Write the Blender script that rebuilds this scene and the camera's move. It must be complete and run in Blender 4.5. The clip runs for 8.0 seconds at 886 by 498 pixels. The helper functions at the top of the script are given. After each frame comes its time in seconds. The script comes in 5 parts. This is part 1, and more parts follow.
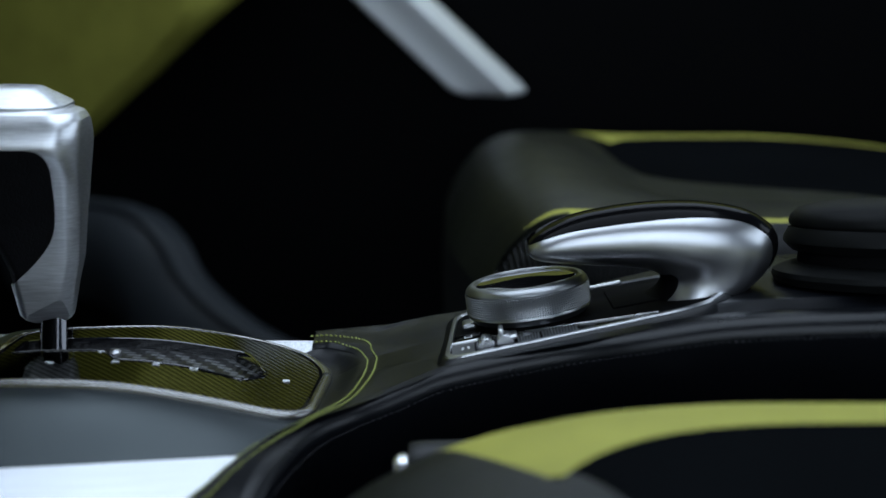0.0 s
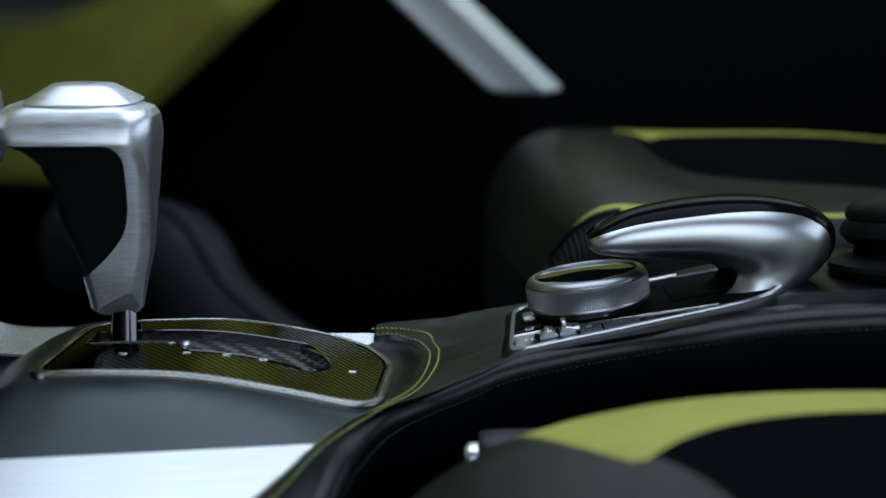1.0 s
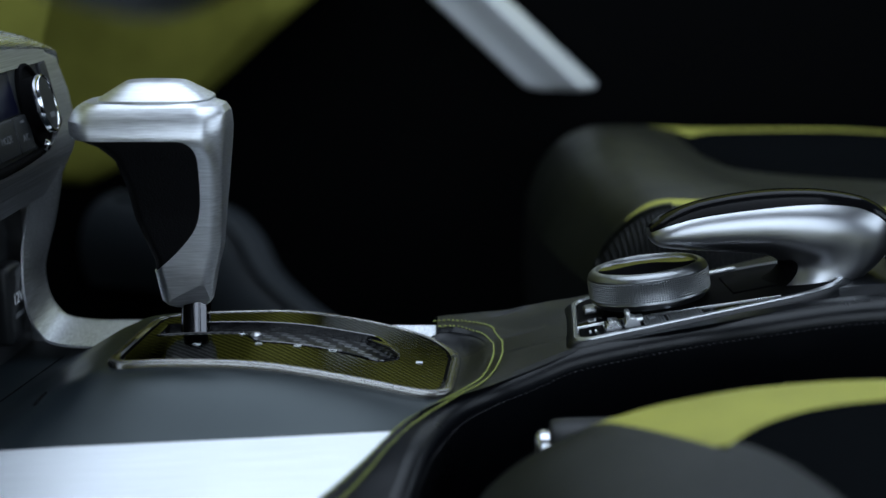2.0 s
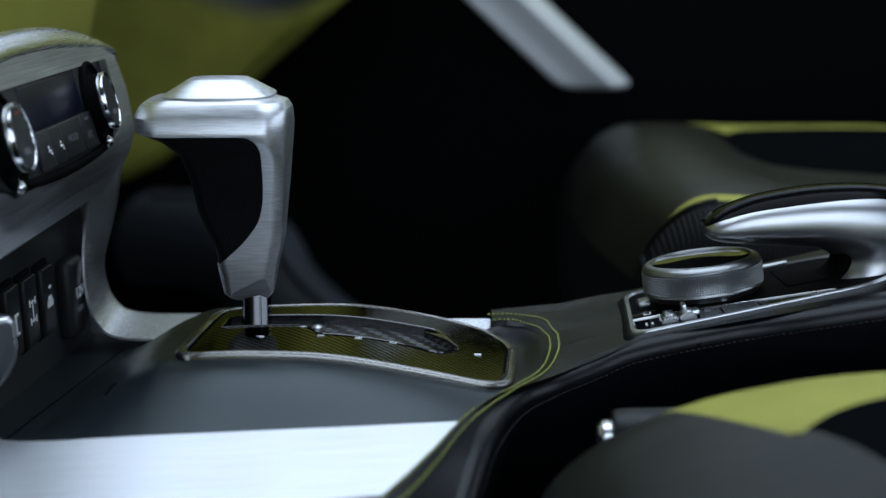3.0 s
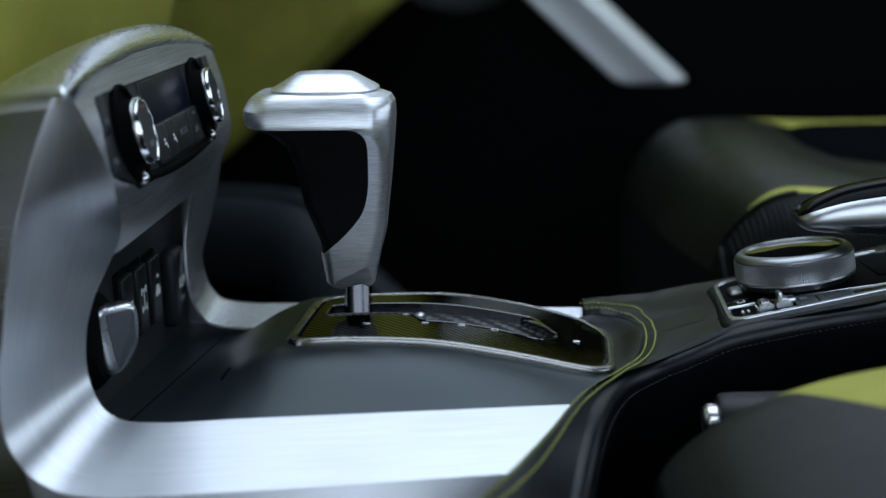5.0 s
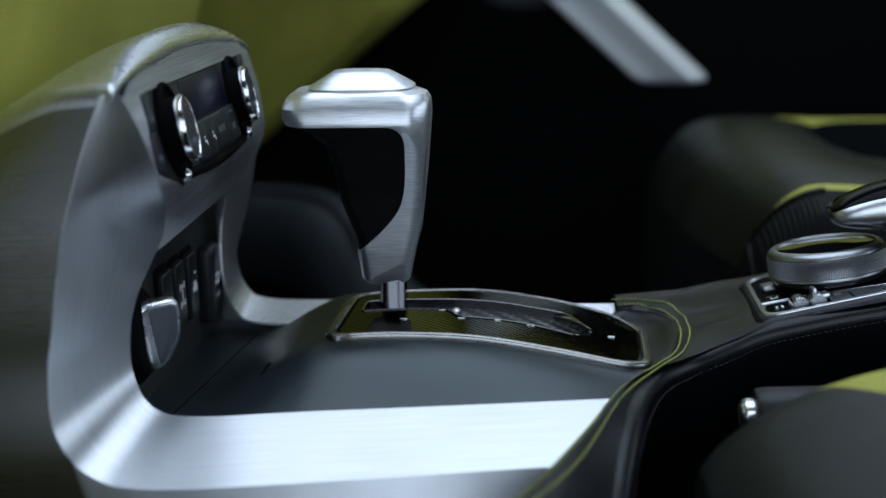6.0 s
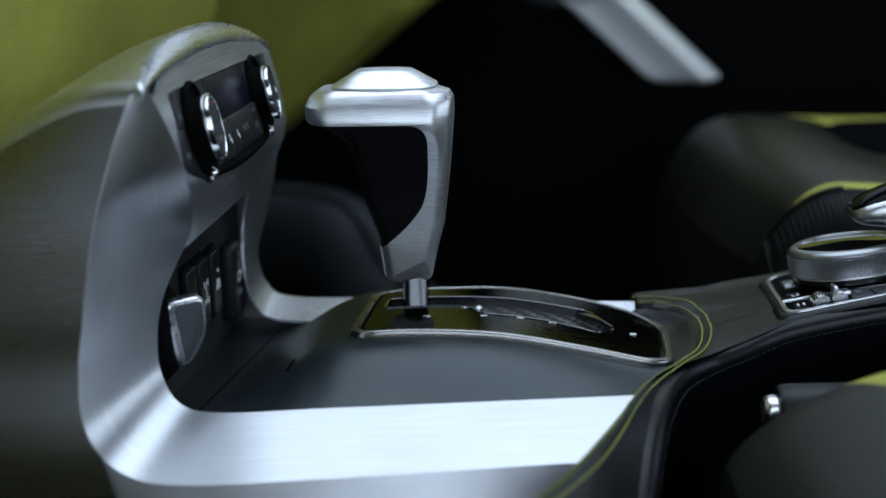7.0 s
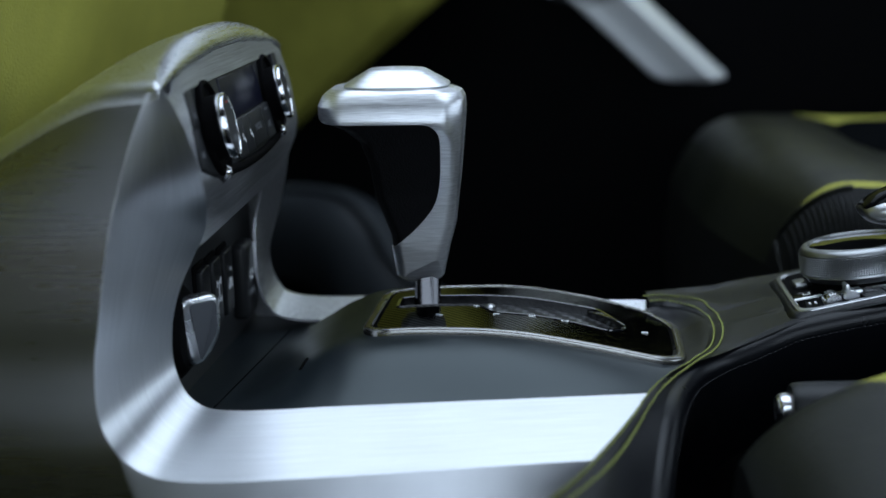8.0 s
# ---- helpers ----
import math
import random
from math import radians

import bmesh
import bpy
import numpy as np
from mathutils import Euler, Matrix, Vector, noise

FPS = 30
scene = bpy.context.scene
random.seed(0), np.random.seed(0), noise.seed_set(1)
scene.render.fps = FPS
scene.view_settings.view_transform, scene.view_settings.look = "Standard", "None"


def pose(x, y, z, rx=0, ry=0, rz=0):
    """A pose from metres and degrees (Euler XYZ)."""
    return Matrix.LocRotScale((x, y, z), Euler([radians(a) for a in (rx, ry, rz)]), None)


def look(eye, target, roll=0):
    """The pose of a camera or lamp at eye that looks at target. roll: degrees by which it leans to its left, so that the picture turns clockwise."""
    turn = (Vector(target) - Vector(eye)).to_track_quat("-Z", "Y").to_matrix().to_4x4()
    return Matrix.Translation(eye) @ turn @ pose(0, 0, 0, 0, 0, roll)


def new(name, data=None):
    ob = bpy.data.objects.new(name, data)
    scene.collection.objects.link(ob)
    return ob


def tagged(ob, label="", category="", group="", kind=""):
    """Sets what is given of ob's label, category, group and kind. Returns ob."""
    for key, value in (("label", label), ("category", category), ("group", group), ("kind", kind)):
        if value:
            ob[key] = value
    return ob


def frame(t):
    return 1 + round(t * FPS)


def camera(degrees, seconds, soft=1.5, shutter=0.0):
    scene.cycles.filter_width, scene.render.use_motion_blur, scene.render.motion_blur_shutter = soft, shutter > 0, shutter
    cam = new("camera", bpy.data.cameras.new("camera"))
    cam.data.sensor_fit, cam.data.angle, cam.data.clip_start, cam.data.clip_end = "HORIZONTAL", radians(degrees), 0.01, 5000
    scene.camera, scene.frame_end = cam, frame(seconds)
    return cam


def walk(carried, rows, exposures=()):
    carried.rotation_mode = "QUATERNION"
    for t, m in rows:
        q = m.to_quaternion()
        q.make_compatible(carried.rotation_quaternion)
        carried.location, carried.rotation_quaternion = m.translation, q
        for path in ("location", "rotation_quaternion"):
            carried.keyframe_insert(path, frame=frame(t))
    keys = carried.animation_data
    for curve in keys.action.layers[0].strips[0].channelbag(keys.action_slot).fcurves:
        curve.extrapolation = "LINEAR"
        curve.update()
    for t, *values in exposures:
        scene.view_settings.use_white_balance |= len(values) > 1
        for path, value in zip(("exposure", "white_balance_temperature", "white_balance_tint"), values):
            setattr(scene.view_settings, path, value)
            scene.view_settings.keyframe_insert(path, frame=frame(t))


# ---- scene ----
cam = camera(39.6, 8.0)
PATH = [
    (0, 0.0000, 0.0000, 0.5516, 76.000, -0.000, 0.000),
    (0.5, -0.0099, -0.0050, 0.5516, 75.985, 0.097, 0.324),
    (1, -0.0215, -0.0108, 0.5516, 75.968, 0.209, 0.701),
    (1.5, -0.0329, -0.0166, 0.5515, 75.953, 0.320, 1.074),
    (3, -0.0640, -0.0323, 0.5514, 75.913, 0.624, 2.089),
    (3.5, -0.0732, -0.0370, 0.5514, 75.903, 0.714, 2.390),
    (4, -0.0833, -0.0421, 0.5514, 75.892, 0.813, 2.720),
    (4.5, -0.0914, -0.0461, 0.5514, 75.883, 0.892, 2.981),
    (5, -0.0990, -0.0500, 0.5513, 75.876, 0.966, 3.230),
    (6.5, -0.1161, -0.0586, 0.5513, 75.860, 1.134, 3.787),
    (7, -0.1195, -0.0603, 0.5513, 75.857, 1.167, 3.898),
    (7.5, -0.1223, -0.0617, 0.5513, 75.854, 1.195, 3.991),
    (8, -0.1238, -0.0625, 0.5513, 75.853, 1.210, 4.040),
]
walk(cam, [(t, pose(x, y, z, rx, ry, rz)) for t, x, y, z, rx, ry, rz in PATH])
cam.data.dof.use_dof = True
cam.data.dof.focus_distance = 0.582
cam.data.dof.aperture_fstop = 4.8

# ---- world and lights ----
world = bpy.data.worlds.new("world")
scene.world = world
world.use_nodes = True
wn = world.node_tree.nodes
sky = wn.new("ShaderNodeTexSky")
sky.sky_type = "NISHITA"
sky.sun_disc = False
sky.sun_elevation, sky.sun_rotation = radians(50), radians(200)
wn["Background"].inputs[1].default_value = 0.02
world.node_tree.links.new(sky.outputs[0], wn["Background"].inputs[0])


def window_light(name, eye, target, w, h, power, colour=(0.715, 0.855, 1.03)):
    lamp = bpy.data.lights.new(name, "AREA")
    lamp.shape, lamp.size, lamp.size_y, lamp.energy, lamp.color = "RECTANGLE", w, h, power, colour
    ob = new(name, lamp)
    ob.matrix_world = look(eye, target)
    return ob


window_light("roof_daylight", (-0.05, 0.62, 1.20), (-0.05, 0.62, 0.0), 1.0, 0.85, 7.2)
window_light("driver_window_daylight", (0.08, -0.47, 0.80), (0.08, 0.6, 0.50), 1.1, 0.68, 5.8)
window_light("passenger_window_daylight", (0.15, 1.48, 0.96), (0.10, 0.4, 0.40), 1.1, 0.30, 1.2)
window_light("rear_window_daylight", (1.28, 0.55, 0.95), (-0.2, 0.55, 0.45), 1.5, 0.46, 4.8)
window_light("windscreen_daylight", (-1.10, 0.60, 1.04), (0.0, 0.62, 0.62), 1.7, 0.36, 4.0)
scene.view_settings.exposure = 0.0

# ---- materials ----


def material(name):
    m = bpy.data.materials.new(name)
    m.use_nodes = True
    nt = m.node_tree
    return m, nt, nt.nodes["Principled BSDF"]


def link(nt, a, b):
    nt.links.new(a, b)


def coords(nt, scale):
    tc = nt.nodes.new("ShaderNodeTexCoord")
    mp = nt.nodes.new("ShaderNodeMapping")
    mp.inputs["Scale"].default_value = scale
    link(nt, tc.outputs["Object"], mp.inputs["Vector"])
    return mp.outputs["Vector"]


def noise_tex(nt, vec, scale, detail=4.0, rough=0.6):
    n = nt.nodes.new("ShaderNodeTexNoise")
    n.inputs["Scale"].default_value = scale
    n.inputs["Detail"].default_value = detail
    n.inputs["Roughness"].default_value = rough
    link(nt, vec, n.inputs["Vector"])
    return n.outputs["Fac"]


def ramp(nt, fac, lo, hi, a, b):
    r = nt.nodes.new("ShaderNodeMapRange")
    r.inputs["From Min"].default_value, r.inputs["From Max"].default_value = lo, hi
    r.inputs["To Min"].default_value, r.inputs["To Max"].default_value = a, b
    link(nt, fac, r.inputs["Value"])
    return r.outputs["Result"]


def mixcol(nt, fac, a, b):
    x = nt.nodes.new("ShaderNodeMix")
    x.data_type = "RGBA"
    x.inputs["A"].default_value, x.inputs["B"].default_value = (*a, 1), (*b, 1)
    link(nt, fac, x.inputs["Factor"])
    return x.outputs["Result"]


def bump(nt, bsdf, height, strength, dist):
    b = nt.nodes.new("ShaderNodeBump")
    b.inputs["Strength"].default_value, b.inputs["Distance"].default_value = strength, dist
    link(nt, height, b.inputs["Height"])
    link(nt, b.outputs["Normal"], bsdf.inputs["Normal"])


def along_uv(nt, scale):
    tc = nt.nodes.new("ShaderNodeTexCoord")
    mp = nt.nodes.new("ShaderNodeMapping")
    mp.inputs["Scale"].default_value = scale
    link(nt, tc.outputs["UV"], mp.inputs["Vector"])
    return mp.outputs["Vector"]


def brushed(name, stretch, base=(0.72, 0.74, 0.77), rough=(0.22, 0.42), strength=0.05, low=0.80, by_uv=False):
    """Brushed aluminium; stretch: texture scale per axis, small along the brush lines."""
    m, nt, p = material(name)
    fine = noise_tex(nt, along_uv(nt, stretch) if by_uv else coords(nt, stretch), 60.0, 3.0, 0.55)
    wide = noise_tex(nt, coords(nt, (1, 1, 1)), 9.0, 3.0)
    link(nt, mixcol(nt, ramp(nt, fine, 0.3, 0.7, 0, 1), tuple(c * low for c in base), base), p.inputs["Base Color"])
    add = nt.nodes.new("ShaderNodeMath")
    add.operation = "ADD"
    link(nt, ramp(nt, fine, 0.25, 0.75, *rough), add.inputs[0])
    link(nt, ramp(nt, wide, 0.3, 0.7, -0.04, 0.05), add.inputs[1])
    link(nt, add.outputs[0], p.inputs["Roughness"])
    p.inputs["Metallic"].default_value = 1.0
    bump(nt, p, fine, strength, 0.0002)
    return m


def lengthways(m, amount):
    """Stretch the gloss across the brush lines, which run along u."""
    nt = m.node_tree
    p = nt.nodes["Principled BSDF"]
    t = nt.nodes.new("ShaderNodeTangent")
    t.direction_type, t.uv_map = "UV_MAP", "UVMap"
    link(nt, t.outputs["Tangent"], p.inputs["Tangent"])
    p.inputs["Anisotropic"].default_value, p.inputs["Anisotropic Rotation"].default_value = amount, 0.25


def satin(name, base, rough=0.45, grain=900.0, strength=0.25, spec=0.5, dist=0.0003, blotch=0.12):
    """Plastic or leather with a fine grain and slight unevenness."""
    m, nt, p = material(name)
    v = coords(nt, (1, 1, 1))
    wide = noise_tex(nt, v, 14.0, 4.0)
    link(nt, mixcol(nt, ramp(nt, wide, 0.3, 0.7, 0, 1), tuple(c * (1 - blotch) for c in base), tuple(min(1, c * (1 + blotch)) for c in base)), p.inputs["Base Color"])
    fine = noise_tex(nt, v, grain, 2.0)
    link(nt, ramp(nt, wide, 0.3, 0.7, rough - 0.05, rough + 0.06), p.inputs["Roughness"])
    p.inputs["Specular IOR Level"].default_value = spec
    bump(nt, p, fine, strength, dist)
    return m


def hide(name, base, rough=0.42, cell=700.0, strength=0.5, spec=0.5):
    """Leather: voronoi pebble grain."""
    m, nt, p = material(name)
    v = coords(nt, (1, 1, 1))
    wide = noise_tex(nt, v, 18.0, 4.0)
    link(nt, mixcol(nt, ramp(nt, wide, 0.3, 0.7, 0, 1), tuple(c * 0.85 for c in base), tuple(min(1, c * 1.12) for c in base)), p.inputs["Base Color"])
    vo = nt.nodes.new("ShaderNodeTexVoronoi")
    vo.inputs["Scale"].default_value = cell
    link(nt, v, vo.inputs["Vector"])
    link(nt, ramp(nt, wide, 0.3, 0.7, rough - 0.05, rough + 0.07), p.inputs["Roughness"])
    p.inputs["Specular IOR Level"].default_value = spec
    bump(nt, p, ramp(nt, vo.outputs["Distance"], 0.0, 0.6, 0, 1), strength, 0.0003)
    return m


def metal(name, base, rough):
    m, nt, p = material(name)
    w = noise_tex(nt, coords(nt, (1, 1, 1)), 40.0, 3.0)
    p.inputs["Base Color"].default_value = (*base, 1)
    p.inputs["Metallic"].default_value = 1.0
    link(nt, ramp(nt, w, 0.3, 0.7, rough * 0.94, rough * 1.08), p.inputs["Roughness"])
    return m


def gloss(name, base, rough=0.05, coat=1.0):
    m, nt, p = material(name)
    w = noise_tex(nt, coords(nt, (1, 1, 1)), 60.0, 4.0)
    p.inputs["Base Color"].default_value = (*base, 1)
    link(nt, ramp(nt, w, 0.35, 0.75, rough, rough + 0.06), p.inputs["Roughness"])
    p.inputs["Coat Weight"].default_value = coat
    p.inputs["Coat Roughness"].default_value = 0.03
    return m


def carbon(name, cell, dark, light, coat=1.0, rough=0.3, metallic=0.0, relief=0.5, gap=0.01):
    """Twill carbon weave under lacquer: two thread directions in stepped checks."""
    m, nt, p = material(name)
    sep = nt.nodes.new("ShaderNodeSeparateXYZ")
    link(nt, coords(nt, (1 / cell, 1 / cell, 1 / cell)), sep.inputs[0])

    def op(kind, a, b=None):
        n = nt.nodes.new("ShaderNodeMath")
        n.operation = kind
        for k, s in enumerate((a, b)):
            if s is None:
                continue
            if isinstance(s, (int, float)):
                n.inputs[k].default_value = s
            else:
                link(nt, s, n.inputs[k])
        return n.outputs[0]

    fx, fy = op("FLOOR", sep.outputs[0]), op("FLOOR", sep.outputs[1])
    step = op("WRAP", op("ADD", fx, fy), 4.0)
    step.node.inputs[2].default_value = 0.0
    over = op("GREATER_THAN", step, 1.5)
    wob = noise_tex(nt, coords(nt, (1, 1, 1)), 300.0, 2.0)
    # each thread darkens towards its sides
    fr_x = op("PINGPONG", sep.outputs[0], 0.5)
    fr_y = op("PINGPONG", sep.outputs[1], 0.5)
    thread = op("MULTIPLY", ramp(nt, fr_y, 0.0, gap, 0.15, 1.0), ramp(nt, fr_x, 0.0, gap, 0.45, 1.0))
    link(nt, mixcol(nt, op("MULTIPLY", over, thread), dark, light), p.inputs["Base Color"])
    link(nt, ramp(nt, wob, 0.3, 0.7, rough - 0.05, rough + 0.05), p.inputs["Roughness"])
    mixh = nt.nodes.new("ShaderNodeMix")
    link(nt, over, mixh.inputs["Factor"])
    link(nt, fr_x, mixh.inputs["A"])
    link(nt, fr_y, mixh.inputs["B"])
    bump(nt, p, mixh.outputs["Result"], relief, cell * 0.3)
    soft = nt.nodes.new("ShaderNodeBump")
    soft.inputs["Strength"].default_value, soft.inputs["Distance"].default_value = 0.2 * relief, cell * 0.3
    link(nt, mixh.outputs["Result"], soft.inputs["Height"])
    link(nt, soft.outputs["Normal"], p.inputs["Coat Normal"])
    p.inputs["Metallic"].default_value = metallic
    p.inputs["Coat Weight"].default_value = coat
    p.inputs["Coat Roughness"].default_value = 0.04
    return m


M_RAIL = brushed("brushed_aluminium_along", (0.30, 26.0, 1.0), base=(0.80, 0.82, 0.85), rough=(0.31, 0.41), strength=0.04, low=0.80, by_uv=True)
lengthways(M_RAIL, 0.65)
M_STACK = brushed("brushed_aluminium_across", (34.0, 0.45, 34.0), base=(0.68, 0.70, 0.72), rough=(0.21, 0.30), strength=0.014, low=0.82)
M_FACE = brushed("brushed_aluminium_face", (30.0, 0.40, 30.0), base=(0.80, 0.82, 0.85), rough=(0.33, 0.45), strength=0.03, low=0.60)
# the frame's aluminium again, base darkened to stand for the dim cabin it mirrors
M_FLANK_SHADED = brushed("brushed_aluminium_flank_shaded", (0.3, 10.0, 10.0), base=(0.27, 0.272, 0.275), rough=(0.26, 0.30), strength=0.003, low=0.96)
M_KNOB = brushed("brushed_aluminium_lever", (1.6, 5.0, 30.0), base=(0.84, 0.86, 0.89), rough=(0.30, 0.46), strength=0.09, low=0.70)
M_CHROME = metal("chrome", (0.78, 0.79, 0.81), 0.15)
M_SATIN_CHROME = metal("satin_chrome", (0.72, 0.73, 0.75), 0.27)
M_DARK_CHROME = metal("dark_satin_metal", (0.42, 0.42, 0.44), 0.28)
M_BEZEL = metal("warm_satin_metal", (0.31, 0.305, 0.29), 0.24)
M_DIAL = metal("satin_grey_metal", (0.33, 0.34, 0.35), 0.34)
M_RIM = metal("satin_rim", (0.52, 0.53, 0.55), 0.30)
M_REST = metal("satin_silver_rest", (0.54, 0.55, 0.57), 0.33)
M_STEM = metal("dark_polished_steel", (0.10, 0.10, 0.105), 0.08)
M_HANDLE = metal("satin_silver", (0.93, 0.96, 0.98), 0.40)
M_HANDLE.node_tree.nodes["Principled BSDF"].inputs["Metallic"].default_value = 0.5
M_BLACK = satin("black_soft_plastic", (0.008, 0.009, 0.010), 0.42, 1600.0, 0.2, 0.35)
M_GREY = satin("grey_soft_plastic", (0.060, 0.064, 0.072), 0.42, 1600.0, 0.15, 0.5)
M_HUMP = satin("grey_black_moulding", (0.0075, 0.0115, 0.0145), 0.33, 1600.0, 0.12, 0.62)
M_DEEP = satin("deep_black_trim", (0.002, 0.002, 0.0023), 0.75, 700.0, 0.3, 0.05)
M_HUMP.node_tree.nodes["Principled BSDF"].inputs["Specular Tint"].default_value = (0.86, 0.98, 1.0, 1)
M_LEATHER = hide("black_leather", (0.0030, 0.0036, 0.0050), 0.30, 1500.0, 0.16, 0.28)
M_GRIP = hide("black_grip_leather", (0.0032, 0.0032, 0.0038), 0.5, 900.0, 0.4, 0.10)
M_OLIVE = hide("olive_black_leather", (0.0055, 0.0068, 0.0058), 0.38, 500.0, 0.4, 0.34)
M_SLATE = satin("slate_fabric", (0.0042, 0.0048, 0.0055), 0.85, 1800.0, 0.6, 0.02)
M_SLATE.node_tree.nodes["Principled BSDF"].inputs["IOR"].default_value = 1.12
M_LIME = hide("lime_leather", (0.385, 0.375, 0.070), 0.55, 500.0, 0.4, 0.25)
M_GLOSS = gloss("piano_black", (0.006, 0.006, 0.007))
M_TOUCH = gloss("black_touch_glass", (0.003, 0.003, 0.0035), 0.10, 0.0)
M_TOUCH.node_tree.nodes["Principled BSDF"].inputs["IOR"].default_value = 1.12
M_SCREEN = gloss("display_glass", (0.005, 0.006, 0.018), 0.30, 0.0)
M_SCREEN.node_tree.nodes["Principled BSDF"].inputs["Specular IOR Level"].default_value = 0.3
M_PANEL = satin("black_panel_plastic", (0.016, 0.0175, 0.019), 0.46, 1600.0, 0.2, 0.42)
M_CARBON = carbon("carbon_plate", 0.0011, (0.008, 0.008, 0.008), (0.58, 0.58, 0.56), 0.06, 0.07, 1.0, 0.03, 0.14)
M_CARBON.node_tree.nodes["Principled BSDF"].inputs["Specular Tint"].default_value = (0.55, 0.55, 0.55, 1)
M_CARBON_BIG = carbon("carbon_well", 0.0034, (0.0006, 0.0006, 0.0008), (0.17, 0.175, 0.18), 0.0, 0.32, 0.6, 0.6, 0.22)
M_RIBBED = satin("ribbed_black", (0.005, 0.0056, 0.0062), 0.45, 900.0, 0.25, 0.25)
M_PRINT = satin("white_print", (0.75, 0.77, 0.78), 0.5)
M_PRINT_DIM = satin("grey_print", (0.11, 0.115, 0.125), 0.5)
M_THREAD = satin("lime_thread", (0.26, 0.29, 0.07), 0.6)
M_THREAD_GREY = satin("grey_thread", (0.011, 0.011, 0.014), 0.6)
M_RUBBER = satin("black_rubber", (0.0038, 0.0042, 0.0042), 0.5, 1200.0, 0.2, 0.09)
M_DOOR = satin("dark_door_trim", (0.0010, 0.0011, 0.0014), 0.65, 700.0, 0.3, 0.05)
M_WHEEL = hide("wheel_leather", (0.008, 0.0095, 0.013), 0.45, 900.0, 0.3, 0.3)
M_BIN = satin("dark_grey_moulding", (0.036, 0.042, 0.048), 0.45, 900.0, 0.2, 0.3)
M_CARPET = satin("black_carpet", (0.003, 0.003, 0.0034), 0.9, 400.0, 0.8, 0.05, 0.002)
M_LINING = satin("grey_headlining", (0.06, 0.06, 0.062), 0.85, 500.0, 0.4, 0.2)
M_RED = satin("red_marker", (0.5, 0.03, 0.02), 0.4)

# ---- builders ----
BASE = {}


def thing(name, base, label, category, group="", kind=""):
    ob = new(name)
    ob.location = base
    ob.empty_display_size = 0.02
    BASE[ob.name] = Vector(base)
    return tagged(ob, label, category, group, kind)


def mesh_object(name, bm, mat, base=(0, 0, 0), crease=38.0):
    bmesh.ops.recalc_face_normals(bm, faces=bm.faces)
    limit = radians(crease)
    for e in bm.edges:
        if len(e.link_faces) == 2:
            e.smooth = e.calc_face_angle(0.0) < limit
    for f in bm.faces:
        f.smooth = True
    bmesh.ops.translate(bm, verts=bm.verts, vec=-Vector(base))
    me = bpy.data.meshes.new(name)
    bm.to_mesh(me)
    bm.free()
    me.materials.append(mat)
    return new(name, me)


def part(name, bm, mat, parent, label="", kind="", crease=38.0):
    base = BASE[parent.name]
    ob = mesh_object(name, bm, mat, base, crease)
    ob.parent = parent
    BASE[ob.name] = base
    return tagged(ob, label, kind=kind)


def single(name, bm, mat, label, category, kind="", base=(0, 0, 0), crease=38.0):
    ob = mesh_object(name, bm, mat, base, crease)
    ob.location = base
    BASE[ob.name] = Vector(base)
    return tagged(ob, label, category, kind=kind)


def smoothstep(a, b, x):
    t = min(1.0, max(0.0, (x - a) / (b - a)))
    return t * t * (3 - 2 * t)


def spline(pts, n):
    """n + 1 points of a Catmull-Rom curve through pts."""
    p = [Vector(q) for q in pts]
    p = [2 * p[0] - p[1]] + p + [2 * p[-1] - p[-2]]
    out, segs = [], len(p) - 3
    for k in range(n + 1):
        u = k / n * segs
        i = min(int(u), segs - 1)
        t = u - i
        a, b, c, d = p[i : i + 4]
        out.append(0.5 * (2 * b + (c - a) * t + (2 * a - 5 * b + 4 * c - d) * t * t + (3 * b - a - 3 * c + d) * t ** 3))
    return out


def curve_y(pairs, x):
    """Smooth interpolation of y over x through a few pairs."""
    if x <= pairs[0][0]:
        return pairs[0][1]
    for (xa, ya), (xb, yb) in zip(pairs, pairs[1:]):
        if x <= xb:
            t = (x - xa) / (xb - xa)
            return ya + (yb - ya) * t
    return pairs[-1][1]


def arc(pairs, x):
    """Smooth cubic interpolation of y over x."""
    if x <= pairs[0][0]:
        return pairs[0][1]
    if x >= pairs[-1][0]:
        return pairs[-1][1]
    i = next(k for k in range(len(pairs) - 1) if x <= pairs[k + 1][0])

    def slope(k):
        a, b = pairs[max(k - 1, 0)], pairs[min(k + 1, len(pairs) - 1)]
        return (b[1] - a[1]) / (b[0] - a[0])

    (xa, ya), (xb, yb) = pairs[i], pairs[i + 1]
    h = xb - xa
    t = (x - xa) / h
    return (2 * t ** 3 - 3 * t * t + 1) * ya + (t ** 3 - 2 * t * t + t) * h * slope(i) + (3 * t * t - 2 * t ** 3) * yb + (t ** 3 - t * t) * h * slope(i + 1)


def sheet(rows, closed=False):
    """A bmesh grid from rows of points; closed: each row is a ring."""
    bm = bmesh.new()
    vs = [[bm.verts.new(p) for p in row] for row in rows]
    for a, b in zip(vs, vs[1:]):
        n = len(a)
        for i in range(n if closed else n - 1):
            j = (i + 1) % n
            bm.faces.new((a[i], a[j], b[j], b[i]))
    return bm


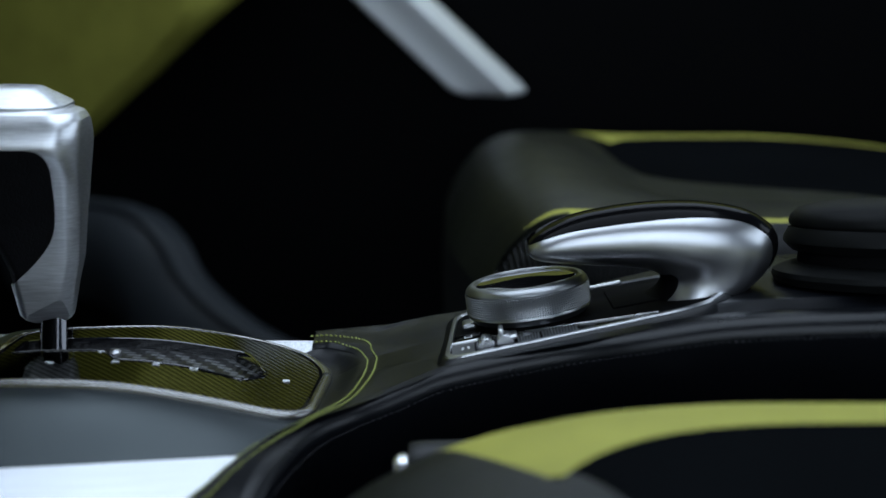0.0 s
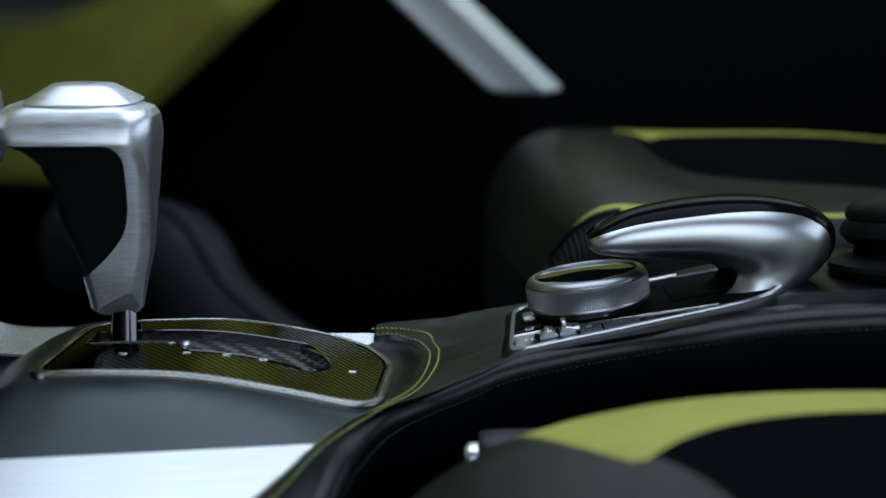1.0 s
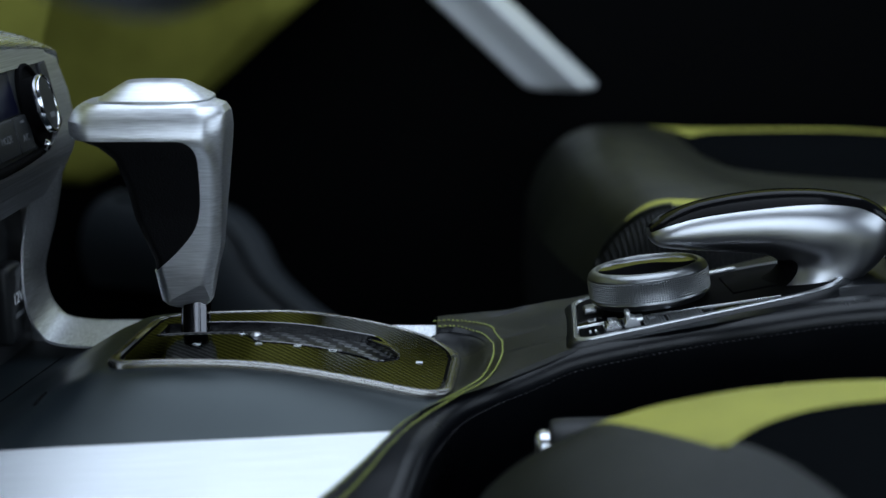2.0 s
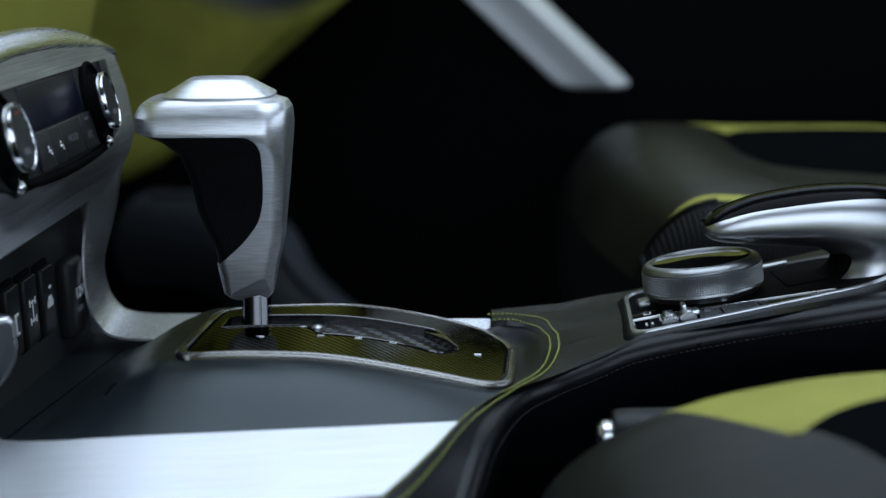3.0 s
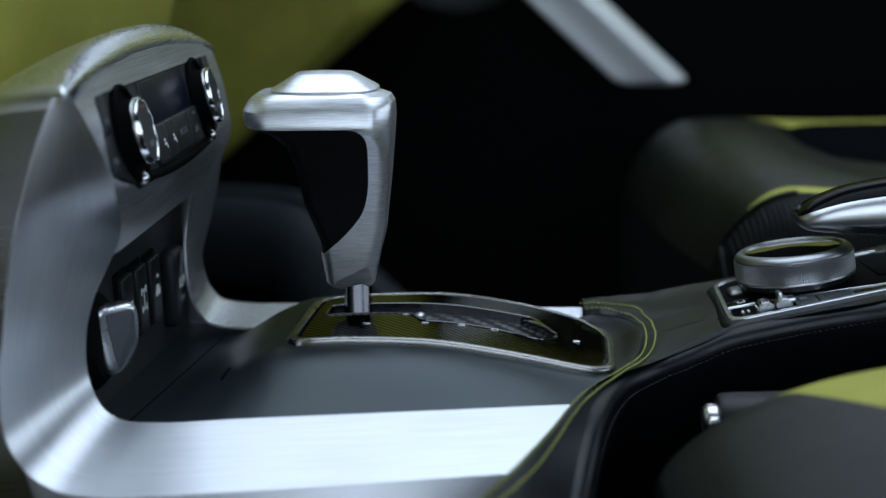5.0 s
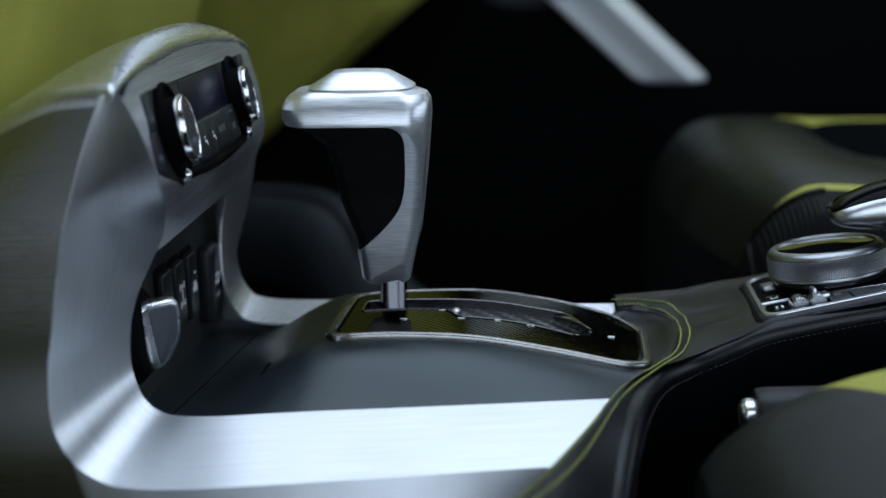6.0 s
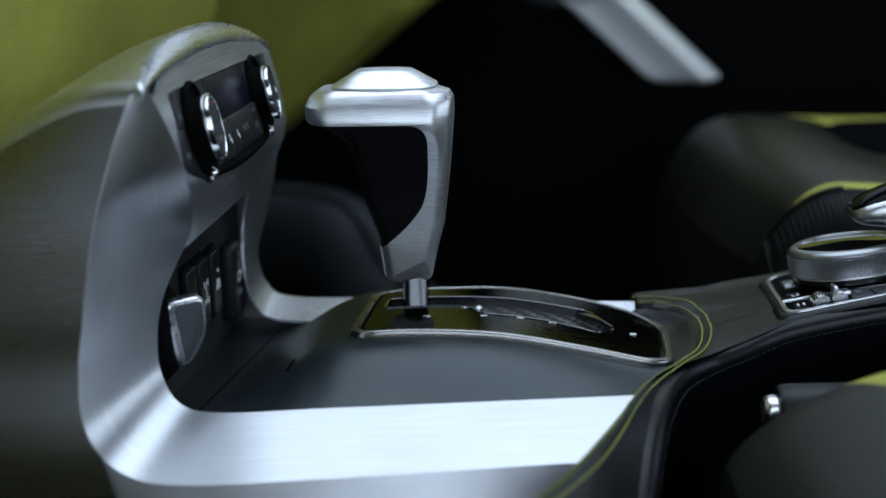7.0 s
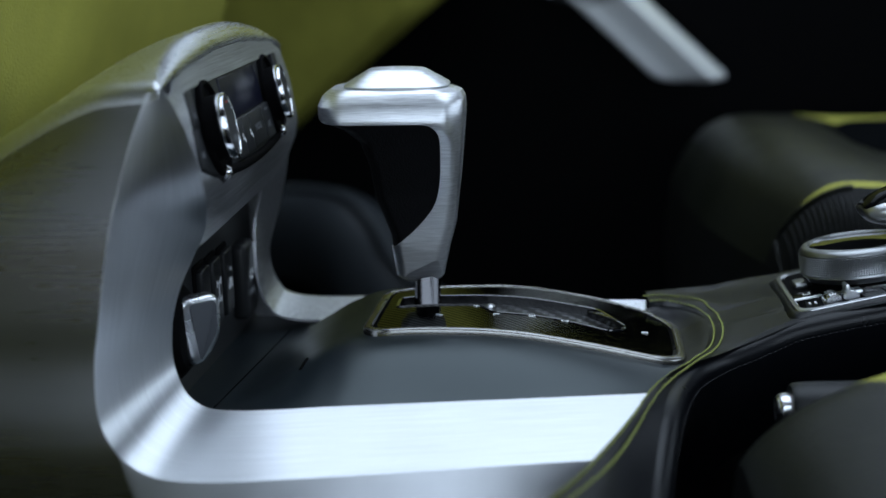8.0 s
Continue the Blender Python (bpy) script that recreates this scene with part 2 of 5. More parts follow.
def strip(rows):
    """A grid whose texture runs along the rows' order: u along the path, v across, in metres."""
    bm = bmesh.new()
    uv = bm.loops.layers.uv.new("UVMap")
    vs = [[bm.verts.new(p) for p in row] for row in rows]
    run = [0.0]
    for a, b in zip(rows, rows[1:]):
        m = len(a) // 2
        run.append(run[-1] + (Vector(b[m]) - Vector(a[m])).length)
    cross = [0.0]
    mid = rows[len(rows) // 2]
    for a, b in zip(mid, mid[1:]):
        cross.append(cross[-1] + (Vector(b) - Vector(a)).length)
    for i in range(len(rows) - 1):
        for j in range(len(mid) - 1):
            f = bm.faces.new((vs[i][j], vs[i][j + 1], vs[i + 1][j + 1], vs[i + 1][j]))
            for loop, (s, c) in zip(f.loops, ((i, j), (i, j + 1), (i + 1, j + 1), (i + 1, j))):
                loop[uv].uv = (run[s], cross[c])
    return bm


def loft(rings, caps=True):
    bm = sheet(rings, True)
    if caps:
        bm.verts.ensure_lookup_table()
        n = len(rings[0])
        bm.faces.new(bm.verts[:n])
        bm.faces.new(bm.verts[-n:])
    return bm


def thicken(bm, depth):
    """Give an open sheet a back at depth against its normals."""
    bmesh.ops.recalc_face_normals(bm, faces=bm.faces)
    bm.normal_update()
    front = list(bm.faces)
    rim = [e for e in bm.edges if e.is_boundary]
    twin = {v: bm.verts.new(v.co - v.normal * depth) for v in list(bm.verts)}
    for f in front:
        bm.faces.new([twin[v] for v in reversed(f.verts)])
    for e in rim:
        a, b = e.verts
        bm.faces.new((a, b, twin[b], twin[a]))
    return bm


def box(cx, cy, cz, sx, sy, sz, bevel=0.0, segs=3):
    bm = bmesh.new()
    bmesh.ops.create_cube(bm, size=1.0, matrix=Matrix.LocRotScale((cx, cy, cz), None, (sx, sy, sz)))
    if bevel:
        bmesh.ops.bevel(bm, geom=bm.edges[:], offset=bevel, segments=segs, profile=0.5, affect="EDGES")
    return bm


def moved(bm, m):
    bmesh.ops.transform(bm, matrix=m, verts=bm.verts)
    return bm


def revolve(profile, segs=64, m=None):
    """Turn (radius, height) pairs round z; ends on the axis close."""
    rings = [[(r * math.cos(a), r * math.sin(a), z) for a in (2 * math.pi * k / segs for k in range(segs))] for r, z in profile]
    bm = loft([ring for ring in rings], True)
    if m is not None:
        moved(bm, m)
    return bm


def prism(outline, axis, lo, hi, bevel=0.0, segs=3):
    """Extrude a 2D outline along axis 'x', 'y' or 'z'."""
    def place(a, b, c):
        return {"x": (c, a, b), "y": (a, c, b), "z": (a, b, c)}[axis]
    bm = bmesh.new()
    low = [bm.verts.new(place(a, b, lo)) for a, b in outline]
    top = [bm.verts.new(place(a, b, hi)) for a, b in outline]
    n = len(outline)
    bm.faces.new(low)
    bm.faces.new(top)
    for i in range(n):
        bm.faces.new((low[i], low[(i + 1) % n], top[(i + 1) % n], top[i]))
    bmesh.ops.recalc_face_normals(bm, faces=bm.faces)
    if bevel:
        flat = [e for e in bm.edges if all(len(f.verts) != 4 for f in e.link_faces) or any(len(f.verts) == n and n != 4 for f in e.link_faces)]
        bmesh.ops.bevel(bm, geom=flat if n != 4 else bm.edges[:], offset=bevel, segments=segs, profile=0.5, affect="EDGES")
    return bm


def rounded(points, radius, steps=5):
    """A 2D outline with its corners rounded; radius one number or one a corner."""
    out, n = [], len(points)
    for i in range(n):
        r = radius[i] if isinstance(radius, (list, tuple)) else radius
        p, a, b = Vector(points[i]), Vector(points[i - 1]), Vector(points[(i + 1) % n])
        if r <= 0:
            out.append(tuple(p))
            continue
        da, db = (a - p), (b - p)
        ra, rb = min(r, da.length * 0.49), min(r, db.length * 0.49)
        pa, pb = p + da.normalized() * ra, p + db.normalized() * rb
        for k in range(steps + 1):
            t = k / steps
            out.append(tuple((1 - t) ** 2 * pa + 2 * t * (1 - t) * p + t * t * pb))
    return out


def tube(points, radius, segs=8):
    pts = [Vector(p) for p in points]
    rings, up = [], Vector((0, 0, 1))
    for i, p in enumerate(pts):
        d = (pts[min(i + 1, len(pts) - 1)] - pts[max(i - 1, 0)]).normalized()
        side = d.cross(up)
        if side.length < 1e-4:
            side = d.cross(Vector((0, 1, 0)))
        side.normalize()
        nrm = side.cross(d)
        rings.append([p + radius * (math.cos(a) * side + math.sin(a) * nrm) for a in (2 * math.pi * k / segs for k in range(segs))])
    return loft(rings)


def cut(bm_body, bm_tools, name="body"):
    """The body minus each tool, as a bmesh."""
    def temp(bm):
        bmesh.ops.recalc_face_normals(bm, faces=bm.faces)
        me = bpy.data.meshes.new("temp")
        bm.to_mesh(me)
        bm.free()
        return new("temp", me)
    body = temp(bm_body)
    tools = [temp(b) for b in bm_tools]
    for t in tools:
        mod = body.modifiers.new("cut", "BOOLEAN")
        mod.operation, mod.solver, mod.object = "DIFFERENCE", "EXACT", t
    dg = bpy.context.evaluated_depsgraph_get()
    me = bpy.data.meshes.new_from_object(body.evaluated_get(dg))
    out = bmesh.new()
    out.from_mesh(me)
    for o in [body] + tools:
        data = o.data
        bpy.data.objects.remove(o)
        bpy.data.meshes.remove(data)
    bpy.data.meshes.remove(me)
    return out


def lettering(text, size, m, depth=0.0003):
    """Raised letters in the built-in font, centred, in the xy plane of m."""
    cu = bpy.data.curves.new("text", "FONT")
    cu.body, cu.size, cu.extrude, cu.align_x, cu.align_y = text, size, depth, "CENTER", "CENTER"
    ob = new("text", cu)
    dg = bpy.context.evaluated_depsgraph_get()
    me = bpy.data.meshes.new_from_object(ob.evaluated_get(dg))
    bm = bmesh.new()
    bm.from_mesh(me)
    moved(bm, m)
    bpy.data.objects.remove(ob)
    bpy.data.curves.remove(cu)
    bpy.data.meshes.remove(me)
    return bm


def merged(*bms):
    out = bmesh.new()
    for b in bms:
        me = bpy.data.meshes.new("temp")
        b.to_mesh(me)
        b.free()
        out.from_mesh(me)
        bpy.data.meshes.remove(me)
    return out


def frame_of(origin, right, up):
    """A matrix whose x is right, y is up and z their cross product."""
    r, u = Vector(right).normalized(), Vector(up)
    n = r.cross(u).normalized()
    u = n.cross(r)
    m = Matrix((r, u, n)).transposed().to_4x4()
    m.translation = origin
    return m

# ---- cabin shell ----


def slab(name, x0, x1, y0, y1, z0, z1, mat, label, category):
    return single(name, box((x0 + x1) / 2, (y0 + y1) / 2, (z0 + z1) / 2, x1 - x0, y1 - y0, z1 - z0), mat, label, category, "structure")


slab("floor", -1.2, 1.4, -0.55, 1.62, -0.03, 0.0, M_CARPET, "black carpeted cabin floor", "floor")
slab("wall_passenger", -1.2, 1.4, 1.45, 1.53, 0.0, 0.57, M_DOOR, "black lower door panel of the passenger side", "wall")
slab("wall_passenger_band", -1.2, 1.4, 1.445, 1.53, 0.57, 0.78, M_LIME, "lime leather band under the passenger window", "wall")
slab("wall_driver", -0.34, 1.4, -0.52, -0.44, 0.0, 0.42, M_DEEP, "black lower door panel of the driver side", "wall")
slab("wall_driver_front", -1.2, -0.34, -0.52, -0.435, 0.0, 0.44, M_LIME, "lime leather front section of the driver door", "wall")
slab("wall_front", -1.2, -1.12, -0.44, 1.45, 0.0, 0.8, M_DEEP, "black bulkhead ahead of the dashboard", "wall")
slab("wall_rear", 1.3, 1.38, -0.44, 1.45, 0.0, 0.70, M_DEEP, "dark rear of the cabin", "wall")
# roof with its large opening
slab("ceiling", -1.2, 1.4, 1.10, 1.62, 1.24, 1.28, M_LINING, "grey headlining along the passenger side", "ceiling")
slab("ceiling_driver_side", -1.2, 1.4, -0.55, 0.12, 1.24, 1.28, M_LINING, "grey headlining along the driver side", "ceiling")
slab("ceiling_front", -1.2, -0.62, 0.12, 1.10, 1.24, 1.28, M_LINING, "grey headlining ahead of the roof opening", "ceiling")
slab("ceiling_rear", 0.55, 1.4, 0.12, 1.10, 1.24, 1.28, M_LINING, "grey headlining behind the roof opening", "ceiling")

# ---- aluminium console frame ----
MID = 0.5135
HOLE_TOP, HOLE_LOW, RECESS_TOP = 0.4930, 0.4505, 0.4255
# inner and outer edges of the driver-side band: down the stack, round the bend and along the rail
INNER = [(-0.2662, 0.4036, 0.4982), (-0.2604, 0.4120, 0.4780), (-0.2582, 0.4235, 0.4540), (-0.2628, 0.4390, 0.4350), (-0.2700, 0.4400, 0.4200), (-0.2745, 0.4325, 0.4080),
         (-0.2778, 0.4295, 0.3930), (-0.2768, 0.4262, 0.3752), (-0.2668, 0.4193, 0.3628), (-0.2470, 0.4170, 0.3600), (-0.2000, 0.4235, 0.3600), (-0.1200, 0.4340, 0.3600), (-0.0450, 0.4440, 0.3600)]
OUTER = [(-0.2714, 0.4001, 0.4962), (-0.2772, 0.3950, 0.4800), (-0.2822, 0.3905, 0.4620), (-0.2865, 0.3870, 0.4450), (-0.2895, 0.3845, 0.4280), (-0.2920, 0.3820, 0.4100),
         (-0.2945, 0.3800, 0.3920), (-0.2920, 0.3750, 0.3690), (-0.2790, 0.3725, 0.3530), (-0.2560, 0.3730, 0.3475), (-0.2000, 0.3800, 0.3475), (-0.1200, 0.3920, 0.3485), (-0.0450, 0.4030, 0.3490)]
FAR_XZ = [(-0.2590, 0.440), (-0.2620, 0.424), (-0.2660, 0.408), (-0.2702, 0.395), (-0.2735, 0.382), (-0.2690, 0.3675), (-0.2540, 0.3605), (-0.20, 0.360), (-0.12, 0.360), (-0.045, 0.360)]


def trim_x(y):
    """Where the leather's front edge crosses the rail."""
    if y > 0.5:
        return 0.0
    return curve_y([(0.29, -0.146), (0.342, -0.113), (0.392, -0.0905), (0.4363, -0.0741), (0.4705, -0.0563)], y)


def face_x(z):
    return curve_y([(0.4200, -0.2680), (0.4255, -0.2665), (0.4360, -0.2610), (0.4450, -0.2583), (0.4540, -0.2580), (0.4750, -0.2620), (0.4965, -0.2668), (0.5150, -0.2700)], z)


def crest(y):
    """Height of the stack's arched top edge."""
    return 0.5145 - 0.0165 * abs((y - 0.515) / 0.115) ** 2.6


def brow(y):
    """Radius of the fillet between face and hood."""
    return max(0.0012, min(0.0100, 0.6 * (crest(y) - 0.4955)))


def hood_z(x, y):
    e = min(1.0, abs((y - 0.515) / 0.115)) ** 5
    middle = 0.069 * (max(0.0, -0.275 - x) / 0.108) ** 1.44
    edge = 0.0178 * (max(0.0, -0.290 - x) / 0.041) ** 1.3
    return crest(y) - middle * (1 - e) - edge * e


def console_frame():
    t = thing("console_frame", (-0.2, MID, 0.30), "brushed aluminium console frame with polished bends round the gear tray", "console")
    n = 200
    a, b = spline(INNER, n), spline(OUTER, n)
    band = []
    for i, (p, q) in enumerate(zip(a, b)):
        row = []
        low = smoothstep(0.390, 0.362, p.z)
        fall = Vector((-1.0 + low, -0.26 * low * smoothstep(-0.275, -0.16, p.x), -low)).normalized()
        for k in range(13):
            row.append(p.lerp(q, k / 12))
        # crisp outer edge, turned down
        row.append(row[-1] + fall * (0.0002 + 0.024 * smoothstep(0.3680, 0.3605, p.z)))
        # hem behind the inner edge
        row.insert(0, p + Vector((-0.004, 0.005, -0.002)))
        band.append([Vector((min(v.x, trim_x(v.y) + 0.010), v.y, v.z)) if p.x > -0.16 else v for v in row])
    part("driver_side_band", strip(band), M_RAIL, t, "brushed aluminium band and rail", crease=26)
    # front face round the climate opening

    def inner_at(z):
        """Point of the band's inner edge at height z."""
        for p, q in zip(a, a[1:]):
            if q.z <= z <= p.z:
                return p.lerp(q, (p.z - z) / max(1e-9, p.z - q.z))
        return a[0] if z > a[0].z else a[60]

    far_y = lambda z: curve_y([(0.4200, 0.606), (0.4360, 0.614), (0.4520, 0.6290), (0.4750, 0.6330), (0.4950, 0.6280), (0.5100, 0.6150)], z)  # noqa: E731
    left = lambda z: 0.4325 - 0.0080 * smoothstep(0.4950, 0.4620, z) + 0.030 * smoothstep(0.4625, 0.4500, z)  # noqa: E731
    right = lambda z: 0.6120 - 0.026 * smoothstep(0.4620, 0.4500, z)  # noqa: E731
    levels = [0.5150, 0.5120, 0.5085, 0.5045, 0.5000, HOLE_TOP] + [HOLE_TOP + (HOLE_LOW - HOLE_TOP) * k / 12 for k in range(1, 13)] + [HOLE_LOW + (RECESS_TOP - HOLE_LOW) * k / 12 for k in range(1, 13)]
    rows = []
    for z in levels:
        start = inner_at(z)
        y0, y3 = start.y, far_y(z)
        y1, y2 = max(y0 + 0.002, left(max(z, HOLE_LOW))), right(max(z, HOLE_LOW))
        ys = [y0 + (y1 - y0) * k / 6 for k in range(6)] + [y1 + (y2 - y1) * k / 30 for k in range(30)] + [y2 + (max(y3, y2 + 0.002) - y2) * k / 5 for k in range(6)]
        row = []
        for y in ys:
            zz = z if z <= HOLE_TOP else HOLE_TOP + (crest(y) - brow(y) - HOLE_TOP) * (z - HOLE_TOP) / (0.5150 - HOLE_TOP)
            row.append(Vector((face_x(zz), y, zz)))
        for k in range(6):
            row[k].x += (start.x - face_x(z)) * (1 - k / 6) ** 2
        far = row[-1]
        for ang in (30, 60, 90):
            g = radians(ang)
            row.append(far + Vector((-0.008 * (1 - math.cos(g)), 0.008 * math.sin(g), 0)))
        row.append(row[-1] + Vector((-0.018 if z > 0.455 else -0.09, 0.0, 0)))
        rows.append(row)
    bm = bmesh.new()
    vs = [[bm.verts.new(v) for v in row] for row in rows]
    for i in range(len(rows) - 1):
        for j in range(len(rows[0]) - 1):
            if 5 <= i < 17 and 6 <= j < 36:
                continue
            bm.faces.new((vs[i][j], vs[i][j + 1], vs[i + 1][j + 1], vs[i + 1][j]))
    part("stack_face", bm, M_FACE, t, "brushed aluminium stack face", crease=50)
    drop = [HOLE_TOP + (HOLE_LOW - HOLE_TOP) * k / 12 for k in range(13)]
    lip = [Vector((face_x(z), right(z), z)) for z in drop] + [Vector((face_x(z), left(z), z)) for z in reversed(drop)]
    part("opening_edge", sheet([lip, [v + Vector((-0.012, 0, 0)) for v in lip]], True), M_STACK, t, crease=20)
    hem = [Vector((face_x(RECESS_TOP), y, RECESS_TOP)) for y in (0.443, 0.48, 0.52, 0.56, 0.600)]
    part("recess_lintel", sheet([hem, [v + Vector((-0.006, 0, -0.001)) for v in hem], [v + Vector((-0.03, 0, 0.0)) for v in hem]]), M_STACK, t, crease=20)
    # hood: a fillet rising from the face, then the slope to the rear, rounded down at both ends
    NEAR_Y = 0.4002

    def hood_line(step):
        line = []
        soft = 0.0022 + 0.0068 * min(1.0, step / 12)
        for j in range(41):
            y = NEAR_Y + soft + (0.630 - NEAR_Y - soft) * j / 40
            r = brow(y)
            z0 = crest(y) - r
            if step <= 10:
                g = math.pi / 2 * step / 10
                line.append(Vector((face_x(z0) - r * (1 - math.cos(g)), y, z0 + r * math.sin(g))))
            else:
                x = face_x(z0) - r + (-0.42 - face_x(z0) + r) * ((step - 10) / 36) ** 1.3
                line.append(Vector((x, y, hood_z(x, y))))
        first, last = line[0], line[-1]
        near = [first + Vector((0, -soft * math.sin(g), -soft * (1 - math.cos(g)))) for g in (radians(v) for v in (90, 75, 60, 45, 30, 15))]
        far = [last + Vector((0, 0.006 * math.sin(g), -0.006 * (1 - math.cos(g)))) for g in (radians(v) for v in (30, 60, 90))]
        return near + line + far + [far[-1] + Vector((0, 0.001, -0.02))]

    hood = [hood_line(k) for k in range(47)]
    tuck = [v + Vector((-0.0004, 0, -0.004 if j > 5 else -0.0003)) for j, v in enumerate(hood[0])]
    part("brow", strip([tuck] + hood[:11]), M_STACK, t, "brushed aluminium brow over the panel", crease=60)
    part("hood", strip(hood[10:]), M_STACK, t, "brushed aluminium hood", crease=40)
    # driver-side flank, its top following the hood's edge
    edge_line = [(h[0].x, h[0].z) for h in hood][::-1]
    edge = [r[-1] for p, r in zip(a, band) if p.z > 0.362][:: 3]
    flank = []
    for k, e in enumerate(edge):
        g = smoothstep(0.0, 0.55, k / (len(edge) - 1))
        row = []
        for m in range(25):
            back = -0.148 * (m / 24) ** 1.2
            drop = curve_y(edge_line, edge[0].x + back) - edge[0].z
            row.append(e + Vector((back * (1 + 1.3 * g), 0.0, drop * (1 - g))))
        flank.append(row)
    # flank and lower flank carry their shade in the base colour
    part("flank", strip(flank), M_FLANK_SHADED, t, "brushed aluminium flank of the centre stack, shade put into its colour")
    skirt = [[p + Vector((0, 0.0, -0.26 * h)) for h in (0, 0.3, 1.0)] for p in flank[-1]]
    part("lower_flank", sheet(skirt), M_FLANK_SHADED, t)
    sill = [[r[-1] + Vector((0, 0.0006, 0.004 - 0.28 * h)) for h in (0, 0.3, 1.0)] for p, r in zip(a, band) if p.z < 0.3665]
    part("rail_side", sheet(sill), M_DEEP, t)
    # passenger-side leg and rail
    leg = []
    pts = spline([(x, 0, z) for x, z in FAR_XZ], 110)
    for i, p in enumerate(pts):
        s = i / 110 * 9
        yi, yo = 0.5775 + 0.0105 * (1 - smoothstep(2.2, 4.6, s)), 0.607
        q = pts[min(i + 1, 110)] - pts[max(i - 1, 0)]
        inward = Vector((q.z, 0, -q.x)).normalized()
        flat = smoothstep(3.0, 5.5, s)
        row = []
        for k in range(9):
            y = yi + (yo - yi) * k / 8
            lean = (0.40 * (1 - smoothstep(2.0, 4.2, s)) + 0.06) * (yo - y) * (1 - flat)
            row.append(Vector((p.x, y, p.z + flat * (0.17 * (y - 0.58) - 0.0098))) + inward * lean)
        row.insert(0, row[0] + inward * 0.0012)
        for ang in (30, 60, 90):
            g = radians(ang)
            row.append(row[9] + Vector((0, 0.006 * math.sin(g), 0)) + inward * 0.006 * (1 - math.cos(g)))
        row.append(row[-1] + inward * 0.02)
        # towards the rear the rail narrows and leans to the console
        u = smoothstep(-0.20, -0.10, p.x)
        bent = []
        for v in row:
            y = 0.5635 + (v.y - 0.5775) * 0.5
            low = 0.009 * smoothstep(-0.22, -0.17, p.x)
            bent.append(Vector((min(v.x, -0.0635), v.y + (y - v.y) * u, v.z + (0.3632 + 0.38 * (y - 0.581) - v.z) * u - low)))
        leg.append(bent)
    part("rail_end", prism([(0.5670, 0.3572), (0.5772, 0.3612), (0.5785, 0.3606), (0.5785, 0.3480), (0.5670, 0.3480)], "x", -0.0890, -0.0635, 0.0006), M_FACE, t, "bright end of the far rail")
    part("passenger_side_band", strip(leg), M_FACE, t, "brushed aluminium band and rail", crease=50)
    return t


console_frame()


# ---- black console body with the gear hump ----


def plate_z(x, y):
    """Height of the gate's arched surface, which falls away towards the passenger."""
    return arc([(-0.215, 0.3715), (-0.2024, 0.3740), (-0.1826, 0.3758), (-0.160, 0.3759), (-0.140, 0.3751), (-0.1225, 0.3731), (-0.094, 0.3679), (-0.0604, 0.3610), (-0.03, 0.3570)], x) - 0.052 * (y - 0.505)


def hump(x, y):
    plate = plate_z(x, max(0.478, y))
    tray = 0.351 - 0.055 * (y - 0.43)
    front = smoothstep(-0.262, -0.206, x)
    tail = smoothstep(-0.105, -0.090, x)
    across = smoothstep(0.407, 0.472, y) * (1 - smoothstep(0.566 - 0.014 * tail, 0.600 - 0.034 * tail, y))
    base = 0.352 - 0.06 * max(0.0, y - 0.43)
    top = base + (plate - 0.0010 - base) * across
    under = 0.006 * smoothstep(0.480, 0.486, y) * (1 - smoothstep(0.556, 0.562, y)) * smoothstep(-0.2, -0.196, x)
    return tray + (top - tray) * front - under


def console_tray():
    t = thing("gear_tray", (-0.17, 0.52, 0.30), "matt black moulded gear tray rising to a hump", "console")
    rows = []
    for i in range(76):
        x = -0.286 + 0.262 * i / 75
        lo = curve_y([(-0.28, 0.424), (-0.262, 0.418), (-0.247, 0.4145), (-0.20, 0.421), (-0.12, 0.4315), (-0.045, 0.4415)], x)
        ys = [lo + (0.622 - lo) * j / 60 for j in range(61)]
        rows.append([(min(x, trim_x(y) + 0.008) if y < 0.5 else min(x, -0.032), y, hump(x, y)) for y in ys])
    part("shell", thicken(sheet(rows), 0.004), M_HUMP, t)
    # seam between tray floor and hump, and a small release slot
    seam = [(-0.268 + 0.010 * k / 12, 0.42 + 0.16 * k / 12, hump(-0.268 + 0.010 * k / 12, 0.42 + 0.16 * k / 12) + 0.0002) for k in range(13)]
    part("seam", tube(seam, 0.00032, 6), M_DEEP, t)
    slot = [(-0.2300 + 0.0015 * k / 6, 0.462 + 0.010 * k / 6, hump(-0.2300 + 0.0015 * k / 6, 0.462 + 0.010 * k / 6) + 0.0001) for k in range(7)]
    part("release_slot", tube(slot, 0.0008, 8), M_DEEP, t, "small black release slot")
    part("lower_wall", box(-0.19, 0.525, 0.165, 0.19, 0.17, 0.31, 0.004), M_DEEP, t)
    return t


console_tray()


# ---- gear gate ----


